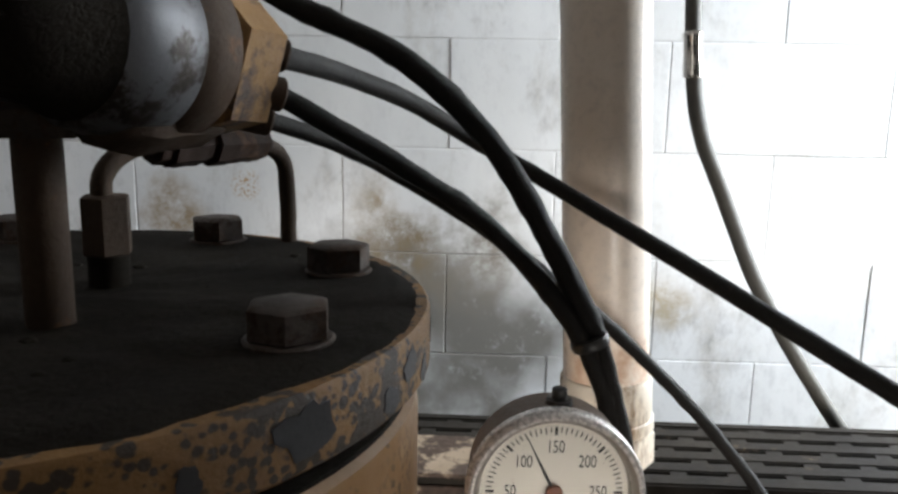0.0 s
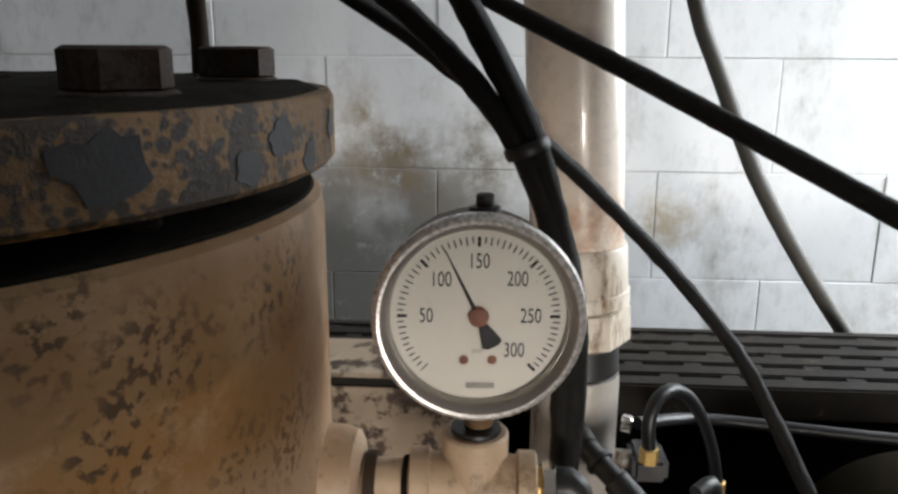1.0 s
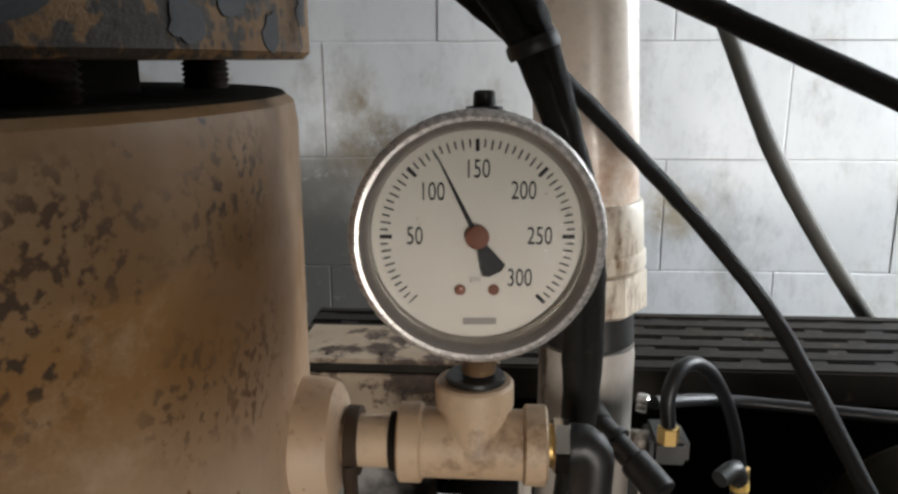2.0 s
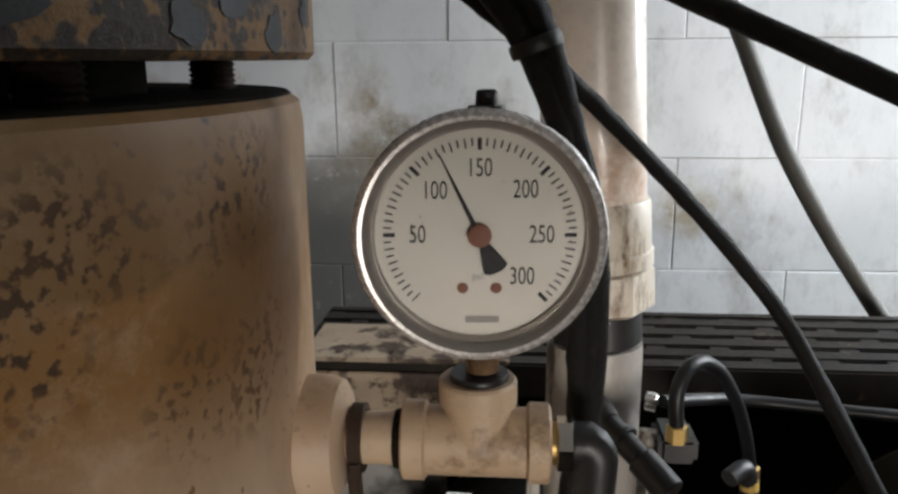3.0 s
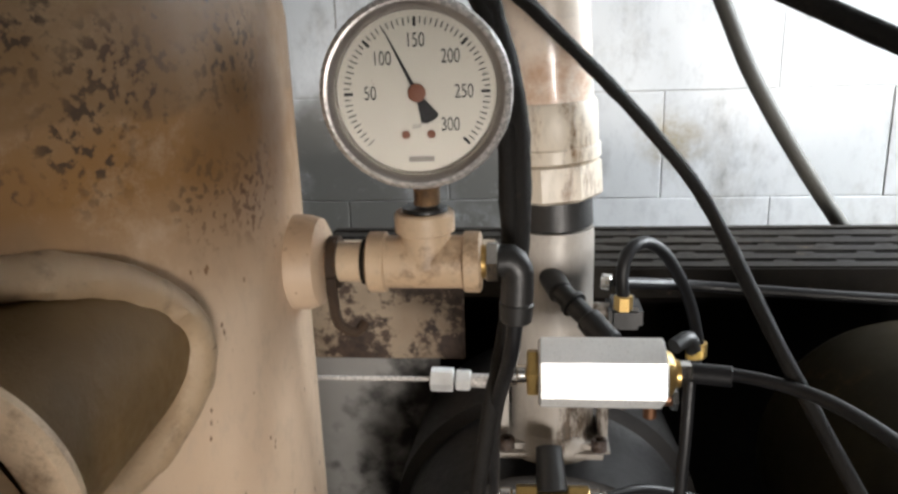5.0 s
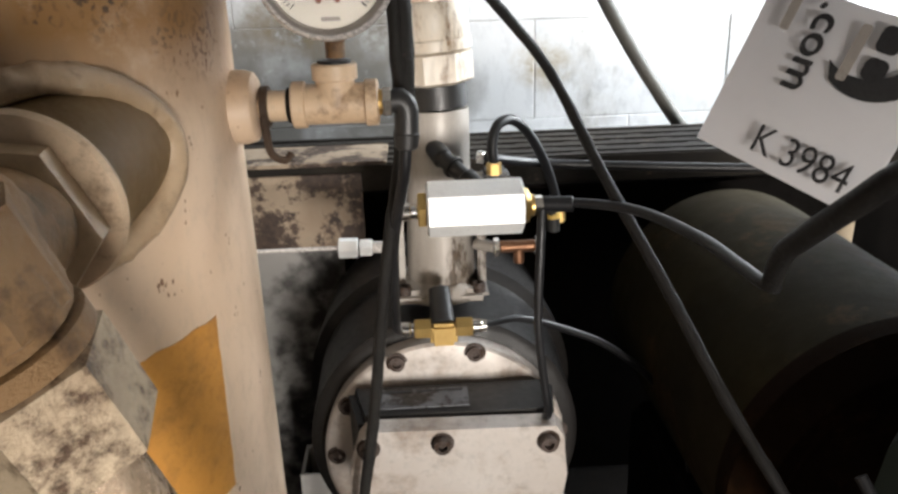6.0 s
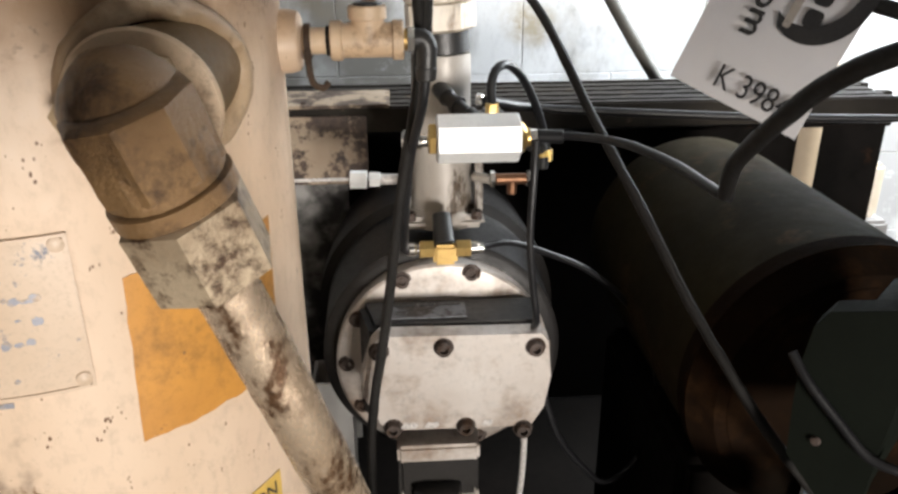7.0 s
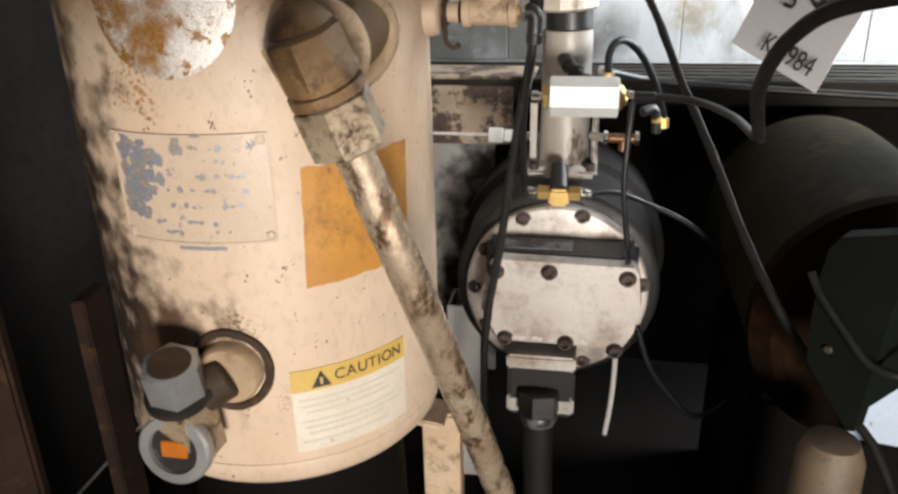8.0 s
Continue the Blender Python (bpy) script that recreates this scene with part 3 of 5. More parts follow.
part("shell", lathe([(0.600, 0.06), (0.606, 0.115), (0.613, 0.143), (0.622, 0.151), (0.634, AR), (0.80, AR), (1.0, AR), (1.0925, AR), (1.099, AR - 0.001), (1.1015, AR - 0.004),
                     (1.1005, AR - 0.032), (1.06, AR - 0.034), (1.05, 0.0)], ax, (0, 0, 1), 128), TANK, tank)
part("weld_seam", lathe([(0.6340, AR - 0.001), (0.6350, AR + 0.0012), (0.6375, AR + 0.0016), (0.640, AR + 0.001), (0.641, AR - 0.001)], ax, (0, 0, 1), 96), TANK, tank)
part("base_skirt", lathe([(0.36, 0.115), (0.60, 0.110)], ax, (0, 0, 1), 48), CABINET, tank)
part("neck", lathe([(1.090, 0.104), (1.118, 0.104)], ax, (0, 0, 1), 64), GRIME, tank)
# Black ring on the shell's rim, in the gap below the lid.
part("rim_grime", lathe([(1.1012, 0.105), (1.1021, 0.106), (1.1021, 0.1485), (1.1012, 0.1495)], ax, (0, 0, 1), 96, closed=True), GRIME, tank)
lid = part("lid", lathe([(1.1115, 0.02), (1.1115, 0.1555), (1.1135, 0.1575), (1.1330, 0.1575), (1.1352, 0.1560)], ax, (0, 0, 1), 128), FLANGE, tank, "ochre lid flange, paint flaking and pitted")
bm = bmesh.new()
rings = []
for k in range(15):
    r = 0.1560 * (k / 14)
    ring = []
    for i in range(96 if k else 1):
        a = 2 * math.pi * i / 96
        x, y = r * math.cos(a), r * math.sin(a)
        z = 1.1372 + 0.0010 * noise.noise(V((x, y, 0)) * 120) + 0.0012 * noise.noise(V((x, y, 3)) * 45)
        if k == 14:
            z = 1.1340 + 0.0022 * noise.noise(V((x, y, 9)) * 30)
        ring.append(bm.verts.new((AX + x, AY + y, z)))
    rings.append(ring)
for r0, r1 in zip(rings, rings[1:]):
    n = len(r1)
    for i in range(n):
        j = (i + 1) % n
        bm.faces.new((r0[0], r1[i], r1[j]) if len(r0) == 1 else (r0[i], r1[i], r1[j], r0[j]))
part("grime_crust", bm, GRIME, lid, "caked black oil and dust")
random.seed(5)
for k in range(26):
    a, r = random.uniform(-180, 180), random.uniform(0.03, 0.152)
    s = random.uniform(0.0015, 0.004)
    part("grit", lathe([(0, s), (s * 0.5, s * 0.8), (s * 0.8, s * 0.2)], at_tank(a, r, 1.1355), (random.uniform(-0.3, 0.3), 0.1, 1), 6, turn=random.random()), GRIME, lid)
BOLT_R, BOLT_A0, BOLT_STEP = 0.125, -22.5, 48.0
for k in range(7):
    a = BOLT_A0 + BOLT_STEP * k
    p = at_tank(a, BOLT_R, 0)
    b = part("bolt", lathe([(1.1345, 0.0150), (1.1376, 0.0150), (1.1384, 0.0140)], p, (0, 0, 1), 28), BOLT, tank)
    part("hex_head", hexagon(p + V((0, 0, 1.138)), p + V((0, 0, 1.1495)), 0.0245, turn=radians(random.uniform(0, 60) if k > 2 else (20, 38, 8)[k])), BOLT, b)
    bm = bmesh.new()
    prof = []
    z = 1.086
    while z < 1.1115:
        prof += [(z, 0.0068), (z + 0.0009, 0.0079)]
        z += 0.0018
    part("threaded_shank", lathe(prof, p, (0, 0, 1), 16, bm), BOLT, b)

# grey flakes where the lid's paint has come off
for k, (a, z, s_, tall) in enumerate(((-34, 1.1245, 0.0095, 0.9), (-47, 1.1215, 0.0035, 1.3), (-13, 1.1255, 0.0065, 0.7), (-19, 1.119, 0.005, 1.0), (-62, 1.122, 0.0032, 1.2), (-74, 1.117, 0.003, 1.0), (-6, 1.118, 0.005, 0.9), (4, 1.125, 0.006, 0.8), (-56, 1.1165, 0.0022, 1.0))):
    part("bare_flake", blob(a, z, s_, 0.1575, tall, k + 40, 0.0003), BLUEFLAKE, lid)
# marks and plates on the shell
plate = part("nameplate", wrap(-111, -65.5, 0.8455, 0.9285, AR + 0.0002, 0.0012), PLATE, tank, "riveted nameplate painted over in cream")
random.seed(21)
for k in range(30):
    part("bare_patch", blob(-108 + abs(random.gauss(0, 7)), random.uniform(0.868, 0.922), random.uniform(0.003, 0.0075), AR + 0.0013, random.uniform(0.6, 1.4), k, 0.0003), BLUEGREY, plate)
for z in (0.919, 0.909, 0.898, 0.887, 0.875, 0.862, 0.854):
    a = -98 + random.uniform(-3, 3)
    while a < -72 + random.uniform(-6, 4):
        if random.random() < 0.5:
            part("faded_mark", blob(a, z + random.uniform(-0.001, 0.001), random.uniform(0.0011, 0.0030), AR + 0.0013, random.uniform(0.5, 1.1), a, 0.0003), BLUEGREY, plate)
        a += random.uniform(1.2, 2.6)
for nm, a0, a1, z0, z1 in (("plate_edge", -111, -65.5, 0.9275, 0.9292), ("plate_edge", -111, -65.5, 0.8448, 0.8464), ("plate_edge", -111.3, -110.6, 0.8455, 0.9285), ("plate_edge", -66.1, -65.4, 0.8455, 0.9285)):
    part(nm, wrap(a0, a1, z0, z1, AR + 0.0002, 0.0022), PLATE, plate)
for a, z in ((-109.5, 0.924), (-67.3, 0.924), (-67.3, 0.850), (-109.5, 0.850)):
    d = at_tank(a, 1, 0) - V(ax)
    part("screw", lathe([(0, 0.0042), (0.0014, 0.0040), (0.0022, 0.0024), (0.0024, 0)], at_tank(a, AR + 0.001, z), (d.x, d.y, 0), 14), PLATE, plate)
part("paint_drip", wrap(-94, -80, 0.8395, 0.8425, AR + 0.0001, 0.0004, na=10, nz=2), BLUEGREY, tank)
part("orange_decal", wrap(-57.5, -20, 0.8015, 0.8990, AR + 0.0002, 0.0005, lambda s, q: (s + 0.012 * noise.noise(V((q * 9, s * 9, 1))) - 0.04 * (1 - q), q + 0.02 * noise.noise(V((s * 9, q * 3, 5))) + 0.04 * s), 24, 12), ORANGE, tank, "orange rectangular decal, soiled")
cau = part("caution_label", wrap(-67, -26.2, 0.6495, 0.7290, AR + 0.0002, 0.0004), LABEL, tank, "white caution label with a yellow heading")
part("heading_band", wrap(-67, -26.2, 0.7085, 0.7290, AR + 0.0004, 0.0005), YELLOW, cau)
word, letter_at = "CAUTION", -51.5
for ch, step in zip(word, (0.0, 3.9, 4.0, 3.6, 2.6, 3.1, 4.2)):
    letter_at += step
    a = letter_at
    d = V((math.cos(radians(a)), math.sin(radians(a)), 0))
    text_mesh(ch, 0.0145, plane_frame(at_tank(a, AR + 0.0013, 0.7187), V((0, 0, 1)).cross(d), (0, 0, 1)), INK, "letter", cau)
tri_a = -57.5
d = V((math.cos(radians(tri_a)), math.sin(radians(tri_a)), 0))
m = plane_frame(at_tank(tri_a, AR + 0.0011, 0.7180), V((0, 0, 1)).cross(d), (0, 0, 1))
part("warning_triangle", on_frame(extruded([(-0.0085, -0.0068), (0.0085, -0.0068), (0, 0.0085)], 0.0003), m), INK, cau)
part("triangle_stroke", on_frame(extruded([(-0.001, -0.0045), (0.001, -0.0045), (0.0013, 0.002), (-0.0013, 0.002)], 0.0003), m @ Matrix.Translation((0, 0, 0.0003))), YELLOW, cau)
for k, z in enumerate((0.699, 0.693, 0.687, 0.678, 0.672, 0.666, 0.658)):
    part("text_bar", wrap(-65 + (k % 3), -29 - (k * 7 % 9), z, z + 0.0022, AR + 0.0004, 0.0003, na=10, nz=1), FADED, cau)
# round peeling foil patch
DC, DR = -89.5, 0.056
foil = bmesh.new()
rings = []
for k in range(9):
    rr = DR * k / 8
    ring = []
    for i in range(48 if k else 1):
        t = 2 * math.pi * i / 48
        q = rr * (1 + 0.02 * noise.noise(V((math.cos(t) * 3, math.sin(t) * 3, 0)))) if k == 8 else rr
        a = DC + math.degrees(q * math.cos(t) / AR)
        ring.append(foil.verts.new(at_tank(a, AR + (0.0012 if k < 8 else -0.0005), 1.022 + q * math.sin(t))))
    rings.append(ring)
for r0, r1 in zip(rings, rings[1:]):
    for i in range(48):
        j = (i + 1) % 48
        foil.faces.new((r0[0], r1[i], r1[j]) if len(r0) == 1 else (r0[i], r1[i], r1[j], r0[j]))
part("round_patch", foil, FOIL, tank, "round shiny patch with rust showing through")

# front outlet: welded pad, hexagon boss, elbow and pipe
BD = V((-0.01, -1.0, -0.13)).normalized()
NZ = V((-0.0565, 0.161, 0.990))


def on_front(x, z, out=0.0):
    return V((x, AY - math.sqrt((AR + out) ** 2 - (x - AX) ** 2), z))


path = []
for i in range(57):
    t = 2 * math.pi * i / 56
    path.append(on_front(NZ.x + 0.0325 * math.cos(t), NZ.z + 0.0380 * math.sin(t), 0.0012))
part("weld_bead", sweep(path, 0.0064, 12, 0.28, 0.0012, seed=3), BEAD, tank, "wavy weld bead around the outlet")
outlet = part("outlet_boss", lathe([(-0.05, 0.0335), (0.004, 0.0320), (0.022, 0.0305), (0.030, 0.0308), (0.031, 0.0300)], NZ, BD, 56), BOSS, tank, "brown oil-stained outlet boss")
part("boss_rim", lathe([(0.0305, 0.0318), (0.0318, 0.0350), (0.0345, 0.0358), (0.0368, 0.0346), (0.0375, 0.0310), (0.0375, 0.024), (0.0305, 0.024)], NZ + V((0.003, 0, 0.003)), BD, 56, closed=True), CREAM, outlet, "worn cream rim of the outlet")
part("hex_shoulder", hexagon(NZ + BD * 0.0370, NZ + BD * 0.050, 0.0580, turn=0.12), HEXPAINT, outlet)
elbow = thing("elbow_fitting", NZ + BD * 0.05, "oily bronze-brown swivel elbow fitting with a hexagon nut", "pipe fitting")
COL = V((-0.0195, 0.0325, 0.9830))
HD = V((0.27, 0.20, -0.94)).normalized()
BEND = COL - HD * 0.036
el_path = [NZ + BD * 0.030 + V((0.003, 0, 0)), NZ + BD * 0.058 + V((0.007, 0, 0.004)), NZ + BD * 0.086 + V((0.012, 0, 0.012)), BEND + HD * 0.011 + V((-0.004, 0.010, 0)), BEND + HD * 0.022, BEND + HD * 0.034]
part("elbow_body", sweep(el_path, 0.0212, 20, 0.06, 0.003, seed=9), BRONZE, elbow)
part("elbow_flat", hexagon(BEND + HD * 0.004, BEND + HD * 0.034, 0.0420, turn=0.2, seg=8), BRONZE, elbow)
part("o_ring_groove", lathe([(0, 0.019), (0.003, 0.019)], BEND + HD * 0.033, HD, 32), GRIME, elbow)
part("collar", lathe([(0, 0.0205), (0.001, 0.0225), (0.007, 0.0225), (0.008, 0.0205)], BEND + HD * 0.036, HD, 36), BRONZE, elbow)
part("swivel_nut", hexagon(BEND + HD * 0.0435, BEND + HD * 0.0765, 0.0415, turn=0.55), NUT, elbow)
hose_end = [BEND + HD * 0.068, BEND + HD * 0.11, (0.0155, 0.056, 0.864), (0.045, 0.112, 0.720), (0.070, 0.165, 0.585), (0.088, 0.205, 0.480), (0.098, 0.23, 0.365)]
solo("oil_pipe", sweep(hose_end, 0.0124, 24, 0.05, 0.006, seed=21), PIPE, "worn cream-painted steel oil pipe slanting down from the elbow", "pipe")

# oil filler with plug and sight glass
FA = -84.0
fd = at_tank(FA, 1, 0) - V(ax)
FP = at_tank(FA, AR, 0.735)
path = [at_tank(FA + math.degrees(0.031 * math.cos(2 * math.pi * i / 32) / AR), AR + 0.0008, 0.735 + 0.034 * math.sin(2 * math.pi * i / 32)) for i in range(33)]
part("weld_bead", sweep(path, 0.0036, 8, 0.35, 0.003, seed=8), RUST, tank, "rust-brown weld bead")
part("filler_boss", lathe([(-0.01, 0.027), (0.009, 0.026), (0.012, 0.0235)], FP, fd, 40), BEAD, tank)
filler = thing("oil_filler", FP + fd * 0.012, "steel oil filler with hexagon plug and amber sight glass", "filler")
FC = V((-0.176, 0.082, 0.722))
part("nipple", rod(FP + fd * 0.008, FC + V((0.004, 0.012, 0.0)), 0.018), RUST, filler)
part("filler_body", box(FC + V((0, 0.006, -0.022)), (0.042, 0.040, 0.062), (8, 0, -12), 0.006), NUT, filler)
part("seal_ring", lathe([(0, 0.024), (0.002, 0.026), (0.007, 0.026), (0.008, 0.024)], FC + V((0, 0.002, 0.006)), (0.05, -0.25, 1), 32), PLASTIC, filler)
part("hex_plug", hexagon(FC + V((0.0005, 0.001, 0.012)), FC + V((0.003, -0.009, 0.044)), 0.040, turn=0.35), PLUG, filler)
top = FC + V((0.003, -0.009, 0.044))
part("plug_top", lathe([(0, 0.0165), (0.0006, 0.0160), (0.0008, 0)], top, top - (FC + V((0.0005, 0.001, 0.012))), 24), RUST, filler, "rusty flat top of the plug")
sight = part("sight_glass", lathe([(0, 0.027), (0.004, 0.030), (0.012, 0.030), (0.014, 0.028), (0.014, 0.0205), (0.009, 0.0195), (0.009, 0)], V((-0.178, 0.078, 0.690)), (-0.02, -1, 0.12), 40), PLUG, filler)
part("dark_window", lathe([(0, 0.0198), (0.001, 0.0198), (0.0015, 0)], V((-0.178, 0.0685, 0.6912)), (-0.02, -1, 0.12), 32), PLASTIC, sight)
part("oil_window", box((-0.178, 0.0665, 0.6915), (0.022, 0.002, 0.014), (-7, 0, 0), 0.0008), AMBER, sight, "amber oil behind the glass")

# support post beside the tank
sup = thing("tank_bracket", (-0.027, 0.37, 0.36), "cream-and-grey painted steel bracket post beside the tank", "bracket")
part("bracket_post", box((-0.027, 0.37, 0.450), (0.044, 0.03, 0.18), bevel=0.003), CREAM, sup)
part("bracket_plate", box((-0.052, 0.35, 0.548), (0.07, 0.05, 0.008), (0, 8, 0), 0.002), CREAM, sup)
sqt = thing("square_tube", (-0.018, 0.50, 0.36), "open-ended white-edged square steel tube standing behind the tank", "tube")
bm = bmesh.new()
for dx, dy, sx, sy in ((-0.019, 0, 0.003, 0.05), (0.019, 0, 0.003, 0.05), (0, -0.0235, 0.035, 0.003), (0, 0.0235, 0.035, 0.003)):
    box((-0.018 + dx, 0.50 + dy, 0.49), (sx, sy, 0.26), bevel=0.0008, bm=bm)
part("tube_wall", bm, GREYPANEL, sqt)

# ---------- lid fittings ----------
sc = thing("scavenge_line", (-0.137, 0.285, 1.136), "rusty bent scavenge tube with couplings arching over the lid", "pipe")
part("tube", sweep([(-0.137, 0.285, 1.165), (-0.138, 0.286, 1.181), (-0.131, 0.296, 1.1915), (-0.118, 0.322, 1.192), (-0.105, 0.352, 1.192), (-0.097, 0.376, 1.189), (-0.092, 0.389, 1.180), (-0.091, 0.392, 1.165), (-0.091, 0.392, 1.134)], 0.0042, 14, 0.15, 0.003), RUST, sc)
f = part("tube_fitting", hexagon((-0.137, 0.285, 1.150), (-0.137, 0.285, 1.174), 0.017, turn=0.2), RUST, sc)
part("fitting_base", rod((-0.137, 0.285, 1.134), (-0.137, 0.285, 1.151), 0.0080), GRIME, f)
c0, c1 = V((-0.126, 0.306, 1.192)), V((-0.098, 0.369, 1.191))
cd, cn = (c1 - c0).normalized(), (c1 - c0).length
# Couplings get a darker rust than the tube, as they are backlit.
for u0, u1, flats in ((0.0, 0.10, 0.0150), (0.10, 0.36, 0.0185), (0.38, 0.46, 0.0150), (0.46, 0.62, 0.0200), (0.62, 0.95, 0.0180), (0.95, 1.03, 0.0120)):
    part("coupling", sweep([c0 + cd * cn * u0, c0 + cd * cn * (u0 + u1) / 2, c0 + cd * cn * u1], flats / 2, 8, 0.16, 0.002, seed=u0 * 20), DARKRUST, sc)

valve = thing("pressure_valve", (-0.128, 0.235, 1.136), "rusty minimum-pressure valve with a black cap and ochre body", "valve")
VD, VE = V((-0.119, 0.200, 1.232)), V((-0.090, 0.286, 1.227))
vd = (VE - VD).normalized()
n = (VE - VD).length
part("valve_barrel", lathe([(0.014, 0.022), (0.020, 0.0275), (0.028, 0.0300), (0.046, 0.0305), (0.048, 0.0295)], VD, vd, 48), DULL, valve)
part("black_cap", lathe([(-0.012, 0.010), (-0.009, 0.016), (0.000, 0.0205), (0.010, 0.0225), (0.018, 0.026)], VD, vd, 24), GRIME, valve)
part("cap_hex", hexagon(VD - vd * 0.017, VD - vd * 0.002, 0.022), GRIME, valve)
part("rust_collar", lathe([(0.047, 0.0290), (0.051, 0.0315), (0.064, 0.0310), (0.067, 0.029)], VD, vd, 36), RUST, valve)
part("ochre_block", hexagon(VD + vd * 0.066, VD + vd * (n + 0.002), 0.056, turn=0.25, seg=6), OCHRE, valve)
under = lathe([(0, 0.012), (0.006, 0.017), (0.018, 0.019), (0.03, 0.017), (0.05, 0.0155), (0.064, 0.010)], VD + vd * 0.026 - V((0, 0, 0.018)), vd, 9)
part("under_casting", under, RUST, valve)
part("stem_block", box((-0.132, 0.232, 1.205), (0.030, 0.030, 0.011), (0, 0, 20), 0.002), BOLT, valve)
part("stem_pipe", rod((-0.132, 0.232, 1.134), (-0.132, 0.232, 1.202), 0.0078), RUST, valve)
part("saddle", box((-0.140, 0.240, 1.220), (0.034, 0.034, 0.022), (0, 0, 20), 0.003), DULL, valve)
for p in ((-0.0665, 0.283, 1.214), (-0.0675, 0.293, 1.229), (-0.0735, 0.290, 1.2045)):
    part("hose_nipple", rod(V(p) - V((0.010, 0.006, -0.003)), V(p) + V((0.002, 0.001, 0)), 0.0066), RUST, valve)

# ---------- hoses from the valve ----------
solo("thick_hose", sweep([(-0.0667, 0.283, 1.2145), (-0.021, 0.300, 1.1868), (0.0145, 0.306, 1.1625), (0.0414, 0.300, 1.1355), (0.0560, 0.297, 1.115), (0.0655, 0.299, 1.094), (0.0730, 0.303, 1.060), (0.0755, 0.306, 1.013), (0.0752, 0.312, 0.9675), (0.0612, 0.320, 0.884), (0.0459, 0.330, 0.771), (0.0300, 0.333, 0.667), (0.027, 0.34, 0.55), (0.03, 0.36, 0.42)], 0.0040, 14, 0.24, seed=1), HOSE, "grimy black rubber hose, tied in a bundle behind the gauge", "hose", "hoses from the valve")
solo("control_hose", sweep([(-0.13, 0.31, 1.29), (-0.0666, 0.30, 1.2507), (-0.0213, 0.300, 1.2296), (0.0135, 0.300, 1.1989), (0.0404, 0.300, 1.1576), (0.0600, 0.300, 1.120), (0.0705, 0.302, 1.088), (0.0790, 0.306, 1.050), (0.0800, 0.308, 1.013), (0.0790, 0.310, 0.985)], 0.0048, 14, 0.24, seed=2), HOSE, "grimy black rubber hose, tied in a bundle behind the gauge", "hose", "hoses from the valve")
solo("drain_hose", sweep([(-0.0741, 0.290, 1.2050), (-0.0479, 0.320, 1.193), (-0.0208, 0.350, 1.1745), (0.012, 0.362, 1.153), (0.035, 0.366, 1.1355), (0.058, 0.372, 1.117), (0.0760, 0.381, 1.102), (0.125, 0.400, 1.0545), (0.152, 0.402, 1.025), (0.175, 0.398, 0.996), (0.206, 0.350, 0.930), (0.236, 0.295, 0.868), (0.260, 0.245, 0.815), (0.284, 0.205, 0.772), (0.311, 0.194, 0.733), (0.338, 0.192, 0.698), (0.372, 0.205, 0.655), (0.41, 0.215, 0.58)], 0.0037, 14, 0.24, seed=4), HOSE, "grimy black rubber hose running down towards the motor", "hose", "hoses from the valve")
solo("signal_hose", sweep([(-0.069, 0.290, 1.2294), (-0.0513, 0.340, 1.2237), (-0.0239, 0.385, 1.2113), (0.0078, 0.418, 1.1914), (0.031, 0.420, 1.179), (0.118, 0.365, 1.133), (0.180, 0.324, 1.099), (0.255, 0.275, 1.058), (0.33, 0.215, 1.020), (0.385, 0.130, 1.006), (0.385, 0.045, 1.012), (0.335, 0.008, 1.030), (0.280, 0.026, 1.030), (0.246, 0.054, 1.019), (0.234, 0.081, 1.002), (0.2295, 0.101, 0.985), (0.232, 0.137, 0.960), (0.2385, 0.165, 0.942), (0.2462, 0.188, 0.9185)], 0.0046, 14, 0.08, seed=6), HOSE, "black rubber hose looping round to a kinked joint", "hose", "hoses from the valve")
solo("kinked_tube", sweep([(0.2480, 0.185, 0.9180), (0.2455, 0.192, 0.9172), (0.2440, 0.215, 0.9165), (0.2400, 0.262, 0.9155), (0.2190, 0.322, 0.9145), (0.190, 0.350, 0.9120), (0.164, 0.3555, 0.911)], 0.0033, 12), TUBE, "thin black tube from the check valve to the kinked joint", "tube")
solo("cable_tie", lathe([(0, 0.0078), (0.001, 0.0083), (0.0035, 0.0083), (0.0045, 0.0078)], (0.0580, 0.2985, 1.1175), (0.36, 0, -0.93), 24), PLASTIC, "black cable tie round the hose bundle", "cable tie")
solo("wall_tube", sweep([(0.205, 0.86, 2.59), (0.212, 0.84, 1.75), (0.222, 0.835, 1.40), (0.228, 0.835, 1.29), (0.231, 0.835, 1.255), (0.237, 0.835, 1.210), (0.248, 0.835, 1.172), (0.267, 0.835, 1.130), (0.311, 0.835, 1.032), (0.333, 0.835, 0.993), (0.366, 0.835, 0.940), (0.423, 0.835, 0.858), (0.475, 0.84, 0.79), (0.53, 0.85, 0.70)], 0.0085, 14, 0.05, seed=7), GREYTUBE, "dusty grey hanging tube with a crimped metal joint by the wall", "tube")
solo("tube_joint", lathe([(0, 0.0088), (0.002, 0.0105), (0.016, 0.0105), (0.020, 0.0095), (0.040, 0.0095), (0.043, 0.0105), (0.046, 0.0105), (0.048, 0.009)], (0.2315, 0.835, 1.240), (-0.08, 0, 1), 24), CHROME, "crimped metal joint on the hanging tube", "joint")
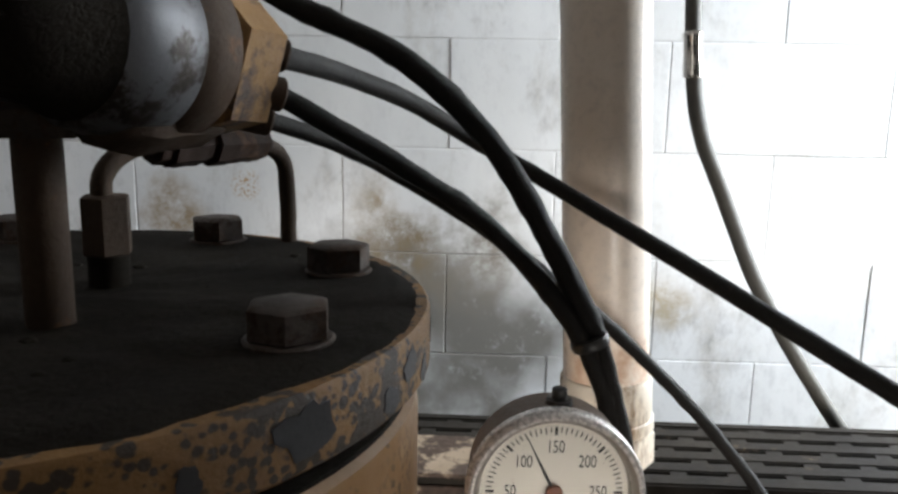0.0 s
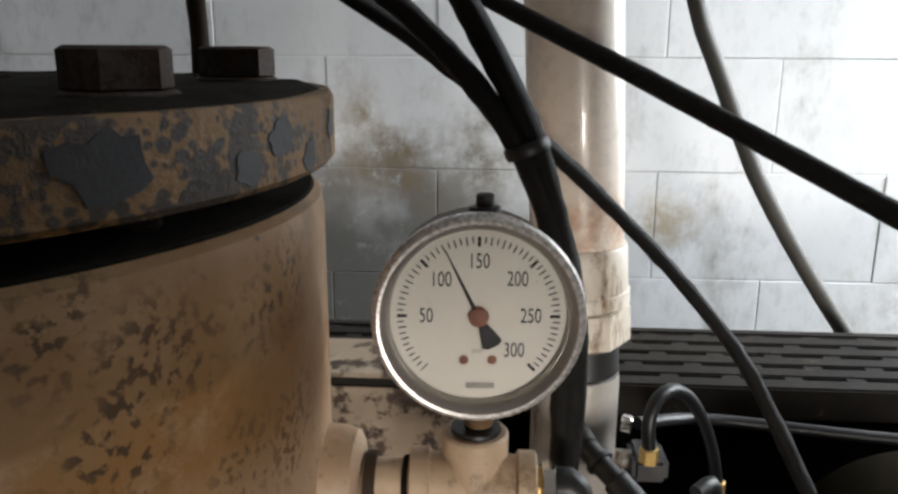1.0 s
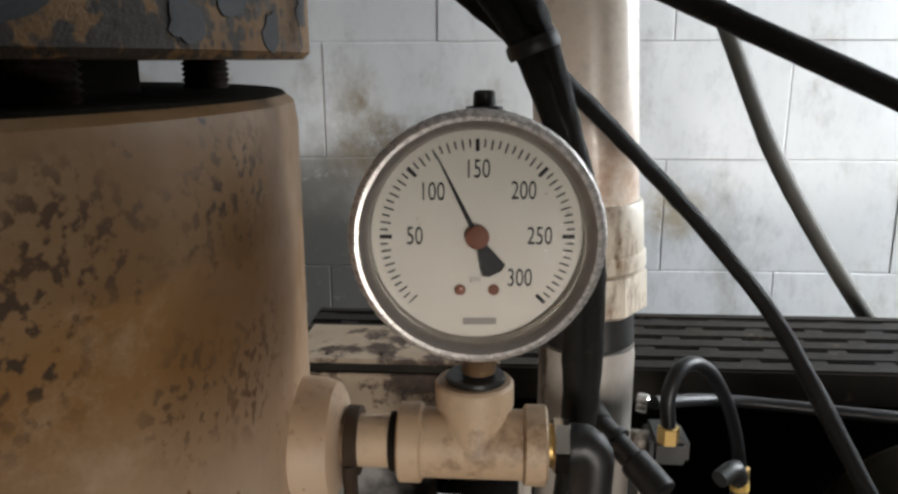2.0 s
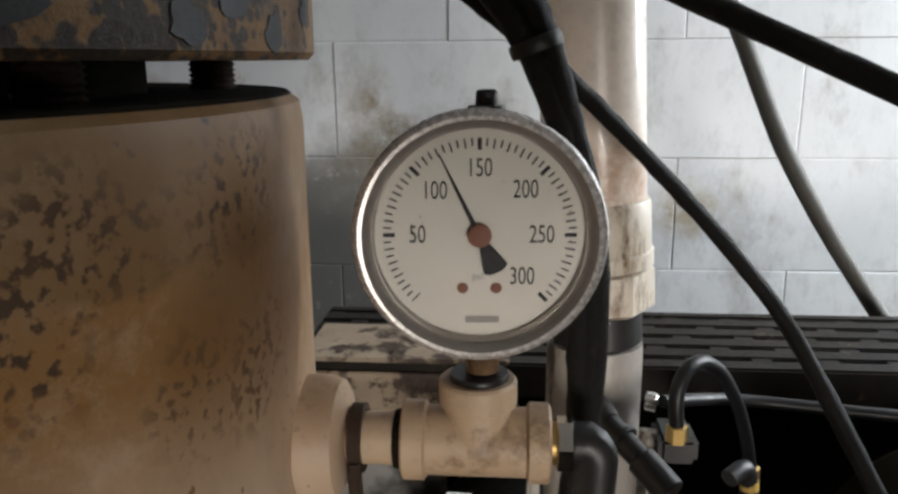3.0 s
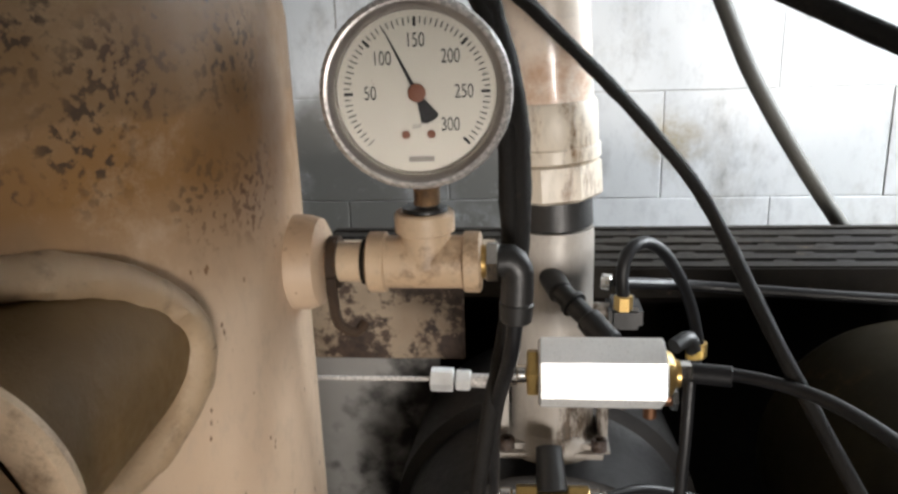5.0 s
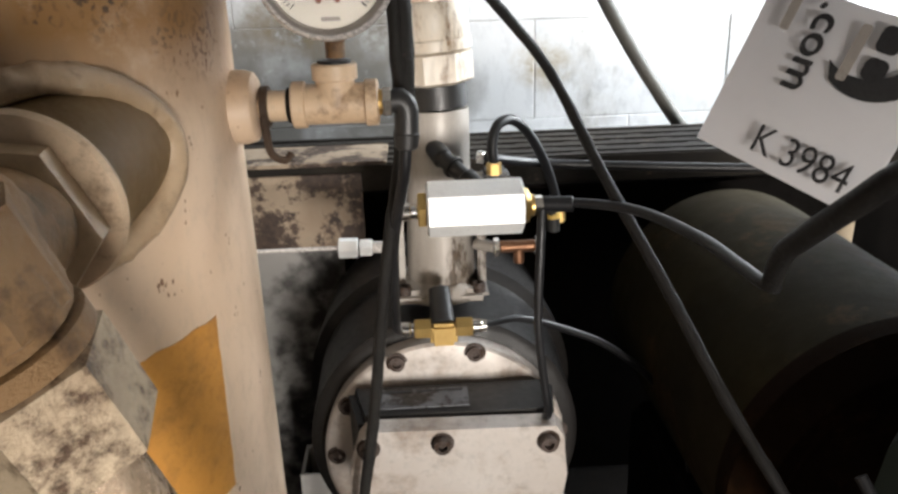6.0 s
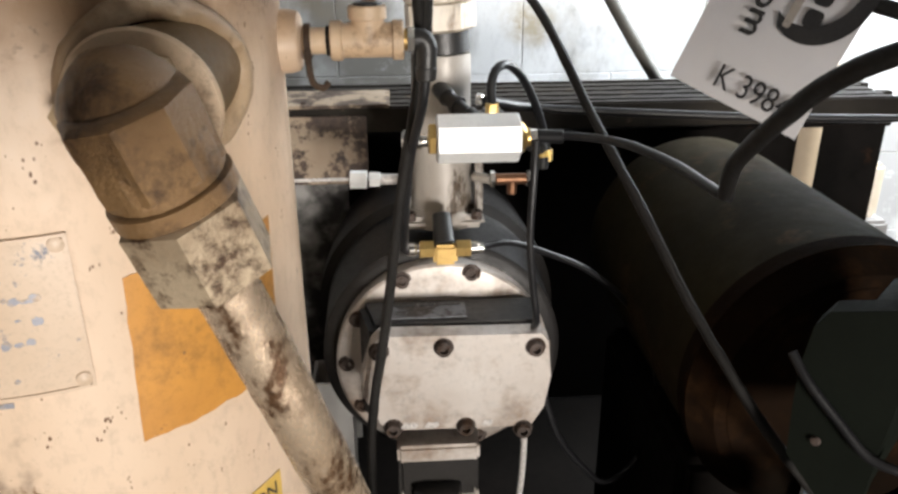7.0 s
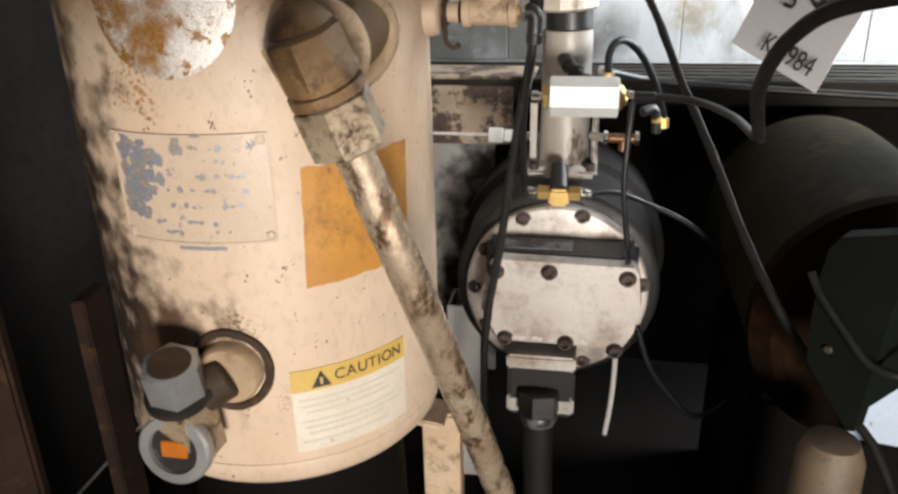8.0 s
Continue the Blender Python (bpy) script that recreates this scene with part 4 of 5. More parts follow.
# ---------- gauge ----------
GC = V((0.0433, 0.2670, 1.0640))
gauge = thing("pressure_gauge", GC + V((0, 0.012, -0.036)), "round stainless pressure gauge reading about 120 on a white dial", "gauge")
gd = V((0.055, -1, 0.015)).normalized()
gr = gd.cross(V((0, 0, 1))).normalized() * -1
gu = gr.cross(gd).normalized() * -1
if gr.x < 0:
    gr = -gr
if gu.z < 0:
    gu = -gu
GM = Matrix.Translation(GC) @ Matrix((gr, gu, gd)).transposed().to_4x4()
part("case", lathe([(-0.026, 0.020), (-0.025, 0.030), (-0.022, 0.0325), (-0.0035, 0.0330), (-0.0030, 0.0330)], GC, gd, 72), CASE, gauge, "dull stained steel case")
part("bezel", lathe([(-0.0032, 0.0330), (-0.001, 0.0348), (0.0040, 0.0350), (0.0062, 0.0342), (0.0070, 0.0330), (0.0068, 0.0320), (0.0040, 0.0322)], GC, gd, 96, closed=True), STEEL, gauge, "brushed stainless bezel ring")
part("bezel_slope", lathe([(0.0067, 0.0321), (0.0058, 0.0309), (0.0040, 0.0299), (0.0012, 0.0292), (0.0002, 0.0291), (0.0002, 0.0322)], GC, gd, 96, closed=True), SLOPE, gauge, "dull inner slope of the bezel")
dial = part("dial", lathe([(-0.0025, 0.0328), (0.0, 0.0328)], GC, gd, 72), DIAL, gauge, "cream-white dial with black figures")
part("glass_pane", lathe([(0.0032, 0.0294), (0.0042, 0.0294)], GC, gd, 72), GLASS, gauge).visible_shadow = False
lines = bmesh.new()
for v in range(0, 301, 5):
    a = radians(225 - 0.9 * v)
    big = v % 50 == 0
    r0, r1, w = (0.0235, 0.0268, 0.00055) if big else (0.0240 if v % 10 == 0 else 0.0246, 0.0268, 0.00024)
    if v == 0:
        w = 0.0002
    c, s = math.cos(a), math.sin(a)
    q = [(r0 * c + w * s, r0 * s - w * c), (r1 * c + w * s, r1 * s - w * c), (r1 * c - w * s, r1 * s + w * c), (r0 * c - w * s, r0 * s + w * c)]
    tick = extruded(q, 0.0001)
    part("tick_mark", on_frame(tick, GM @ Matrix.Translation((0, 0, 0.00005))), INK, dial)
for v in (50, 100, 150, 200, 250, 300):
    a = radians(225 - 0.9 * v)
    r = {50: 0.0172, 100: 0.0174, 150: 0.0185, 200: 0.0178, 250: 0.0172, 300: 0.0168}[v]
    text_mesh(str(v), 0.0072, GM @ Matrix.Translation((r * math.cos(a), r * math.sin(a), 0.00012)) @ Matrix.Diagonal((0.66, 1, 1, 1)), INK, "number", dial, 0.00005)
text_mesh("psi", 0.0030, GM @ Matrix.Translation((-0.0005, -0.0118, 0.00012)), GREYINK, "unit_mark", dial, 0.00005)
part("maker_bar", on_frame(slab(0.0095, 0.0020, 0.0001), GM @ Matrix.Translation((0.0008, -0.0243, 0.00008))), GREYINK, dial)
for x in (-0.0047, 0.0047):
    part("dial_screw", on_frame(lathe([(0, 0.0016), (0.0004, 0.0015), (0.0006, 0.0010)], (x, -0.0152, 0), (0, 0, 1), 16), GM), REDBROWN, dial)
na = radians(225 - 0.9 * 121)
nm = GM @ Matrix.Translation((0, 0, 0.0011)) @ Matrix.Rotation(na - math.pi / 2, 4, "Z")
part("needle", on_frame(extruded([(-0.0008, 0), (0.0008, 0), (0.00018, 0.0250), (-0.00018, 0.0250)], 0.0003), nm), INK, gauge)
part("needle_tail", on_frame(extruded([(-0.0009, -0.001), (-0.0036, -0.0104), (-0.0018, -0.0115), (0.0018, -0.0115), (0.0036, -0.0104), (0.0009, -0.001)], 0.0003), nm), INK, gauge)
part("hub", on_frame(lathe([(0, 0.0034), (0.0010, 0.0032), (0.0014, 0.0020), (0.0015, 0)], (0, 0, 0.0010), (0, 0, 1), 28), GM), REDBROWN, gauge)
part("filler_plug", lathe([(0, 0.0055), (0.0025, 0.0052), (0.0028, 0.0032), (0.0064, 0.0030), (0.0070, 0.0022)], GC + V((0.0015, 0.010, 0.0322)), (0, 0, 1), 14), PLASTIC, gauge, "black filler plug")
random.seed(11)
for k in range(9):
    a = random.uniform(0, 6.28)
    r = random.uniform(0.006, 0.026)
    part("dirt_speck", on_frame(lathe([(0, random.uniform(0.0001, 0.00028)), (0.00008, 0.0001)], (r * math.cos(a), r * math.sin(a), 0), (0, 0, 1), 7), GM), REDBROWN, dial)
stem = part("gauge_stem", lathe([(0, 0.0062), (0.004, 0.0064), (0.005, 0.0052), (0.013, 0.0052)], (0.0437, 0.2790, 1.0325), (0, 0, -1), 20), BRONZE, gauge, "stained brass stem")

# pipe tee under the gauge
TY = 0.2790
TZ = 0.9955
tee = thing("pipe_tee", (0.042, TY, TZ), "cream-painted threaded pipe tee on the tank's side", "pipe tee")
part("run", rod((0.0195, TY, TZ), (0.0640, TY, TZ), 0.0108, bevel=0.05), CREAM, tee)
for x0, x1 in ((0.0190, 0.0268), (0.0575, 0.0650)):
    part("run_band", lathe([(0, 0.0112), (0.0008, 0.0124), (x1 - x0 - 0.0008, 0.0124), (x1 - x0, 0.0112)], (x0, TY, TZ), (1, 0, 0), 36), CREAM, tee)
part("branch", lathe([(0, 0.0112), (0.006, 0.0104), (0.0125, 0.0102)], (0.0425, TY, TZ), (0, 0, 1), 32), CREAM, tee)
part("branch_band", lathe([(0, 0.0108), (0.0008, 0.0120), (0.0078, 0.0120), (0.0088, 0.0112), (0.0088, 0.0085), (0.006, 0.0080)], (0.0425, TY, TZ + 0.0125), (0, 0, 1), 36), CREAM, tee)
part("bushing", lathe([(0, 0.0082), (0.0035, 0.0092), (0.0045, 0.0088), (0.0046, 0.005)], (0.0428, TY, TZ + 0.0185), (0, 0, 1), 24), PLASTIC, tee, "black bushing")
part("nipple", rod((0.0015, TY, TZ), (0.020, TY, TZ), 0.0082), CREAM, tee)
part("thread_dope", rod((0.0165, TY, TZ), (0.0186, TY, TZ), 0.0092), GRIME, tee)
boss = part("side_boss", lathe([(-0.014, 0.0200), (0.004, 0.0195), (0.009, 0.0180), (0.0105, 0.0155), (0.0112, 0.010)], (-0.0095, TY, TZ), (1, 0, 0), 40), TANK, tank)
strap = thing("dangling_clip", (0.006, TY, TZ), "rusty flat steel clip hanging on the pipe nipple", "clip")
part("clip_ring", lathe([(0, 0.0086), (0.004, 0.0086), (0.004, 0.0108), (0, 0.0108)], (0.0030, TY, TZ), (1, 0, 0), 28, closed=True), RUST, strap)
part("clip_tail", sweep([(0.005, TY - 0.009, TZ - 0.004), (0.0055, TY - 0.010, TZ - 0.014), (0.007, TY - 0.009, TZ - 0.024), (0.013, TY - 0.006, TZ - 0.0285), (0.016, TY - 0.002, TZ - 0.026)], 0.0022, 8), RUST, strap)
comp = thing("tube_elbow", (0.066, TY, TZ), "nickel compression nut with a black push-in tube elbow", "fitting")
part("brass_thread", rod((0.0640, TY, TZ), (0.0680, TY, TZ), 0.0068), BRASS, comp)
part("hex_nut", hexagon((0.0665, TY, TZ), (0.0720, TY, TZ), 0.0150, turn=0.2), CHROME, comp)
part("elbow_body", sweep([(0.0715, TY, TZ), (0.0760, TY, TZ + 0.0005), (0.0790, TY, TZ - 0.003), (0.0792, TY, TZ - 0.010), (0.0788, TY, TZ - 0.018)], 0.0066, 16, 0, 0.002), PLASTIC, comp)
part("collet", rod((0.0788, TY, TZ - 0.017), (0.0784, TY, TZ - 0.026), 0.0072, 0.0064), PLASTIC, comp)
solo("gauge_tube", sweep([(0.0785, TY, TZ - 0.02), (0.0765, 0.283, 0.955), (0.0700, 0.31, 0.920), (0.0665, 0.330, 0.895), (0.0640, 0.365, 0.850), (0.0628, 0.392, 0.815), (0.0632, 0.408, 0.797), (0.067, 0.414, 0.793)], 0.0034, 12), TUBE, "thin black nylon tube from the gauge tee", "tube")

# ---------- intake pipe ----------
PX, PY = 0.1015, 0.4780


def up(z):
    return V((PX + (0.955 - z) * 0.055, PY, z))


solo("intake_pipe", lathe([(0, 0.0272), (0.004, 0.0277), (1.6, 0.0277)], up(1.034), up(2.62) - up(1.034), 56), PVC, "peach-tinted plastic pipe rising to the ceiling", "pipe")
coup = thing("pipe_coupling", up(0.958), "white stained plastic union coupling with rust drips", "coupling")
dz = up(2) - up(1)
part("upper_sleeve", lathe([(0, 0.0288), (0.002, 0.0300), (0.028, 0.0300), (0.0305, 0.0290), (0.031, 0.0278)], up(1.0075), dz, 56), PVC_OLD, coup)
part("sleeve_ring", lathe([(0, 0.0300), (0.001, 0.0312), (0.0085, 0.0312), (0.0095, 0.0300)], up(1.0015), dz, 56), PVC_OLD, coup)
part("union_nut", hexagon(up(0.9765), up(1.002), 0.0585, turn=0.25, seg=8), PVC_OLD, coup)
part("rubber_ring", lathe([(0, 0.0235), (0.001, 0.0248), (0.0185, 0.0248), (0.0195, 0.0235)], up(0.9575), dz, 48), PLASTIC, coup)
inlet = thing("inlet_valve", (PX, PY, 0.80), "grey cast inlet valve body, oily and stained", "valve")
part("body", lathe([(0.800, 0.0355), (0.806, 0.0360), (0.812, 0.0335), (0.816, 0.0290), (0.86, 0.0272), (0.90, 0.0268), (0.952, 0.0268), (0.957, 0.0262), (0.9575, 0.0225)], (PX - 0.0015, PY, 0), (0, 0, 1), 56), GREY, inlet)
part("foot_flange", box((0.098, PY, 0.806), (0.080, 0.066, 0.012), bevel=0.005), GREY, inlet)
for x in (0.0665, 0.1335):
    part("rib", box((x, PY - 0.005, 0.848), (0.007, 0.030, 0.075), bevel=0.002), GREY, inlet)
for x, y in ((0.069, 0.445), (0.130, 0.445), (0.069, 0.51), (0.130, 0.51)):
    part("cap_screw", lathe([(0, 0.0052), (0.007, 0.0052), (0.0078, 0.0046), (0.0078, 0.0026), (0.004, 0.0026), (0.004, 0)], (x, y, 0.811), (0, 0, 1), 16), BOLT, inlet)
nip = thing("black_elbow", (0.099, 0.452, 0.926), "black plastic barbed elbow on the inlet valve", "fitting")
part("barb", rod((0.097, 0.458, 0.930), (0.104, 0.438, 0.924), 0.0078), PLASTIC, nip)
part("arm", rod((0.103, 0.441, 0.925), (0.121, 0.420, 0.912), 0.0068, 0.0062), PLASTIC, nip)
part("ring", lathe([(0, 0.0086), (0.003, 0.0086)], (0.110, 0.433, 0.920), (0.65, -0.75, -0.45), 18), PLASTIC, nip)
part("end", rod((0.119, 0.423, 0.9135), (0.132, 0.408, 0.903), 0.0082), PLASTIC, nip)

# ---------- check valve ----------
CY, CZ = 0.355, 0.9105
chk = thing("check_valve", (0.12, CY, CZ), "zinc-plated hexagonal check valve with brass ends", "valve")
part("hex_body", hexagon((0.0885, CY, CZ), (0.1530, CY, CZ), 0.0325, turn=radians(40)), ZINC, chk)
part("brass_nut", hexagon((0.0825, CY, CZ), (0.0890, CY, CZ), 0.022, turn=0.3), BRASS, chk)
part("tube_nut", lathe([(0, 0.0050), (0.001, 0.0062), (0.006, 0.0062), (0.0065, 0.0050), (0.0115, 0.0048)], (0.0715, CY, CZ - 0.001), (1, 0, 0), 20), CHROME, chk)
part("reducer", lathe([(0, 0.0130), (0.004, 0.0110), (0.006, 0.0072), (0.008, 0.0072)], (0.1525, CY, CZ), (1, 0, 0), 24), BRASS, chk)
part("end_nut", hexagon((0.1600, CY, CZ), (0.1665, CY, CZ), 0.0115), CHROME, chk)
solo("blue_sleeve", rod((0.1665, 0.355, 0.911), (0.186, 0.350, 0.9115), 0.0053), TUBE, "dark shiny sleeve on the tube behind the check valve", "sleeve")

lt = thing("loop_tube", (0.144, 0.459, 0.905), "black nylon tube looping between two brass fittings", "tube")
part("tube", sweep([(0.1445, 0.459, 0.912), (0.1435, 0.461, 0.930), (0.1480, 0.466, 0.9425), (0.1580, 0.476, 0.9455), (0.1720, 0.490, 0.936), (0.1880, 0.508, 0.912), (0.2020, 0.525, 0.880), (0.2110, 0.535, 0.848)], 0.0042, 12), TUBE, lt)
part("brass_end", hexagon((0.1445, 0.459, 0.905), (0.1445, 0.459, 0.915), 0.0105), BRASS, lt)
part("brass_end", hexagon((0.2110, 0.535, 0.838), (0.2110, 0.535, 0.850), 0.0110), BRASS, lt)
vt = thing("valve_fitting", (0.1405, 0.49, 0.905), "small nickel and black fitting cluster on the inlet valve", "fitting")
part("nickel_plug", rod((0.1345, 0.503, 0.909), (0.1415, 0.501, 0.9085), 0.0060), CHROME, vt)
part("block", box((0.147, 0.476, 0.897), (0.022, 0.030, 0.016), bevel=0.003), PLASTIC, vt)
part("stub", rod((0.125, 0.478, 0.897), (0.138, 0.477, 0.897), 0.006), GREY, vt)
solo("long_tube", sweep([(0.146, 0.508, 0.9065), (0.20, 0.553, 0.889), (0.309, 0.549, 0.882), (0.458, 0.541, 0.876), (0.62, 0.53, 0.874), (0.80, 0.50, 0.88)], 0.0042, 12), TUBE, "black nylon tube running level across the housing", "tube")
ct = thing("copper_tee", (0.162, 0.452, 0.846), "tarnished copper tee with nickel ends", "fitting")
part("run", rod((0.148, 0.452, 0.846), (0.178, 0.452, 0.846), 0.0050), COPPER, ct)
part("leg", rod((0.163, 0.452, 0.846), (0.163, 0.452, 0.832), 0.0045), COPPER, ct)
for x in (0.145, 0.178):
    part("end_nut", hexagon((x - 0.0025, 0.452, 0.846), (x + 0.0025, 0.452, 0.846), 0.0135), CHROME, ct)
part("inlet_stub", rod((0.128, 0.462, 0.846), (0.1435, 0.452, 0.846), 0.0045), GREY, ct)
ye = thing("yellow_elbow", (0.196, 0.500, 0.856), "small black elbow with a yellow band", "fitting")
part("elbow", sweep([(0.184, 0.49, 0.866), (0.196, 0.50, 0.868), (0.200, 0.503, 0.858), (0.201, 0.504, 0.840)], 0.0055, 12), PLASTIC, ye)
part("band", lathe([(0, 0.0058), (0.006, 0.0058)], (0.2005, 0.5035, 0.858), (0.05, 0, -1), 16), YELLOW, ye)

bt = thing("brass_tee", (0.0985, 0.412, 0.794), "brass tube tee with nickel compression nuts", "fitting")
part("body", box((0.0985, 0.412, 0.7915), (0.0215, 0.016, 0.0190), bevel=0.003), BRASS, bt)
for x0, x1 in ((0.0755, 0.089), (0.108, 0.1215)):
    part("hex_arm", hexagon((x0, 0.413, 0.795), (x1, 0.413, 0.795), 0.0145, turn=0.4), BRASS, bt)
for x0, x1 in ((0.0645, 0.0765), (0.1205, 0.1325)):
    part("nut", lathe([(0, 0.0045), (0.0012, 0.0058), (0.0075, 0.0058), (0.0085, 0.0045), (0.012, 0.0045)], (x0, 0.4135, 0.795), (1, 0, 0), 18), CHROME, bt)
part("riser", rod((0.0980, 0.413, 0.799), (0.0965, 0.430, 0.822), 0.0098, 0.0085), PLASTIC, bt)
solo("drain_tube", sweep([(0.131, 0.4145, 0.795), (0.158, 0.43, 0.792), (0.202, 0.450, 0.770), (0.240, 0.455, 0.750), (0.285, 0.458, 0.708), (0.312, 0.452, 0.655), (0.322, 0.445, 0.600), (0.316, 0.440, 0.562), (0.290, 0.425, 0.532), (0.262, 0.412, 0.528), (0.232, 0.400, 0.561), (0.205, 0.388, 0.605), (0.188, 0.385, 0.655)], 0.0032, 12), TUBE, "thin black tube sagging in a loop beside the compressor", "tube")
solo("thin_tube", sweep([(0.1655, 0.352, 0.908), (0.1640, 0.347, 0.885), (0.1625, 0.345, 0.828), (0.1670, 0.348, 0.785), (0.1716, 0.352, 0.752), (0.173, 0.372, 0.735)], 0.0030, 12), TUBE, "thin black tube dropping to the compressor cover", "tube")
st = thing("steel_tube_line", (0.02, 0.50, 0.83), "thin bare steel tube with compression nuts", "tube")
part("tube", rod((-0.075, 0.497, 0.8352), (0.016, 0.499, 0.8345), 0.0018, seg=10), STEEL, st)
part("nut", hexagon((0.0120, 0.499, 0.8345), (0.0290, 0.499, 0.8340), 0.0155), ZINC, st)
part("nut", hexagon((0.0305, 0.499, 0.8340), (0.0415, 0.499, 0.8338), 0.0140, turn=0.3), ZINC, st)
part("stub", rod((0.041, 0.499, 0.8338), (0.070, 0.497, 0.834), 0.0052), STEEL, st)

# ---------- screw compressor ----------
air = thing("screw_compressor", (0.10, 0.50, 0.36), "oily screw compressor end with a stained aluminium cover plate", "compressor")
CX = 0.1035
fm = plane_frame((CX, 0.434, 0.672), (1, 0, 0), (0, 0, 1))
part("casing", lathe([(0.0, 0.112), (0.004, 0.118), (0.10, 0.120), (0.106, 0.130), (0.13, 0.130), (0.22, 0.125)], (CX - 0.006, 0.450, 0.667), (0, 1, 0), 64), BLACKMETAL, air)
part("end_flange", lathe([(0, 0.088), (0.0015, 0.1015), (0.004, 0.104), (0.020, 0.104)], (CX - 0.006, 0.430, 0.668), (0, 1, 0), 72), ALU, air, "bare aluminium end flange")
hood = bmesh.new()
lo = [(-0.088, 0.060), (0.086, 0.060), (0.090, -0.060), (-0.088, -0.060)]
for (y0, s0), (y1, s1) in (((0.430, 1.0), (0.372, 0.86)),):
    a = [hood.verts.new((CX + x * s0 * 0.98, y0, 0.690 + z * (0.80 if z > 0 else 1.32))) for x, z in lo]
    b = [hood.verts.new((CX + 0.0025 + x * s1, y1, 0.690 + z * 0.83)) for x, z in lo]
    hood.faces.new(a)
    hood.faces.new(b[::-1])
    for i in range(4):
        j = (i + 1) % 4
        hood.faces.new((a[i], a[j], b[j], b[i]))
bmesh.ops.bevel(hood, geom=hood.edges[:], offset=0.006, segments=2, affect="EDGES")
part("hood", hood, BLACKMETAL, air, "black oily casting behind the cover")
oct_pts = [(-0.0665, 0.0485), (0.0755, 0.0460), (0.0815, 0.0375), (0.0850, 0.002), (0.0800, -0.030), (0.0685, -0.0500), (-0.060, -0.0490), (-0.0690, -0.0420), (-0.0835, -0.012), (-0.0835, 0.010), (-0.074, 0.040)]
cm = plane_frame((CX + 0.001, 0.374, 0.691), (1, 0, 0), (0, 0, 1))
ob = part("cover_plate", on_frame(extruded(oct_pts, 0.0165, bevel=0.018), cm), ALU, air, "stained flat aluminium cover plate", False)
for x, z in ((0.0375, 0.7245), (0.0930, 0.7265), (0.1730, 0.7235), (0.0475, 0.6460), (0.1125, 0.6445), (0.1645, 0.6390)):
    sc2 = part("cap_screw", lathe([(0, 0.0070), (0.006, 0.0070), (0.0075, 0.0062), (0.0075, 0.0036), (0.003, 0.0034), (0.003, 0)], (x, 0.3580, z), (0, -1, 0), 24), BOLT, air)
    part("washer", lathe([(0, 0.0092), (0.0012, 0.0090)], (x, 0.3584, z), (0, -1, 0), 24), BOLT, sc2)
for a in (115, 75, 32, 8, 150, 180, 210, 250, 290, 330):
    p = V((CX - 0.004 + 0.0950 * math.cos(radians(a)), 0.4315, 0.670 + 0.0950 * math.sin(radians(a))))
    part("flange_screw", lathe([(0, 0.0092), (0.0008, 0.0090), (0.0009, 0.0068), (0.004, 0.0066), (0.004, 0.0036), (0.001, 0.0034), (0.001, 0)], p, (0, -1, 0), 22), BOLT, air)
# Bright metal chips that put the plate's white glare into its lower edge.
for x, w in ((0.062, 0.016), (0.082, 0.013), (0.132, 0.010)):
    part("bare_chip", on_frame(extruded([(-w / 2, -0.003), (w * 0.3, -0.0035), (w / 2, -0.001), (w * 0.42, 0.003), (0.0, 0.0022), (-w * 0.3, 0.0032)], 0.0004), plane_frame((x, 0.3574, 0.6475), (1, 0, 0), (0, 0, 1))), STEEL, air, "bright bare-metal chip, laid on for the plate's white glare")
npm = plane_frame((0.079, 0.4010, 0.7393), (1, 0, 0), (0, 1, -0.03))
npl = part("data_plate", on_frame(slab(0.074, 0.030, 0.0012), npm), DULL, air, "small grey data plate")
for k, (x, w, h) in enumerate(((-0.022, 0.026, 0.0035), (0.002, 0.013, 0.0035), (0.022, 0.022, 0.0026))):
    part("text_bar", on_frame(slab(w, h, 0.0003), npm @ Matrix.Translation((x, 0.0105, 0.0012))), INK, npl)
out = part("outlet_block", box((0.0875, 0.378, 0.5905), (0.073, 0.055, 0.078), bevel=0.004), BLACKMETAL, air)
part("block_band", box((0.0875, 0.3775, 0.6205), (0.0745, 0.058, 0.018), bevel=0.003), ALU, out)
part("block_foot", box((0.0875, 0.3775, 0.567), (0.074, 0.057, 0.022), bevel=0.003), GREY, out)
disc = thing("outlet_hose", (0.087, 0.352, 0.40), "black oil hose with a hexagon nut below the compressor", "hose")
part("hose_nut", hexagon((0.0865, 0.347, 0.590), (0.0865, 0.343, 0.562), 0.040, turn=0.3), BLACKMETAL, disc)
part("nut_collar", lathe([(0, 0.019), (0.006, 0.0205), (0.012, 0.018)], (0.0865, 0.343, 0.563), (0, -0.1, -1), 28), DULL, disc)
part("hose", sweep([(0.0865, 0.343, 0.56), (0.087, 0.343, 0.50), (0.089, 0.345, 0.42), (0.09, 0.35, 0.362)], 0.0165, 20, 0.04), HOSE, disc)
solo("steel_strap", sweep([(0.166, 0.356, 0.632), (0.1655, 0.356, 0.60), (0.164, 0.357, 0.57), (0.160, 0.36, 0.53)], 0.0028, 8), STEEL, "bright bare wire strap under the cover plate", "strap")

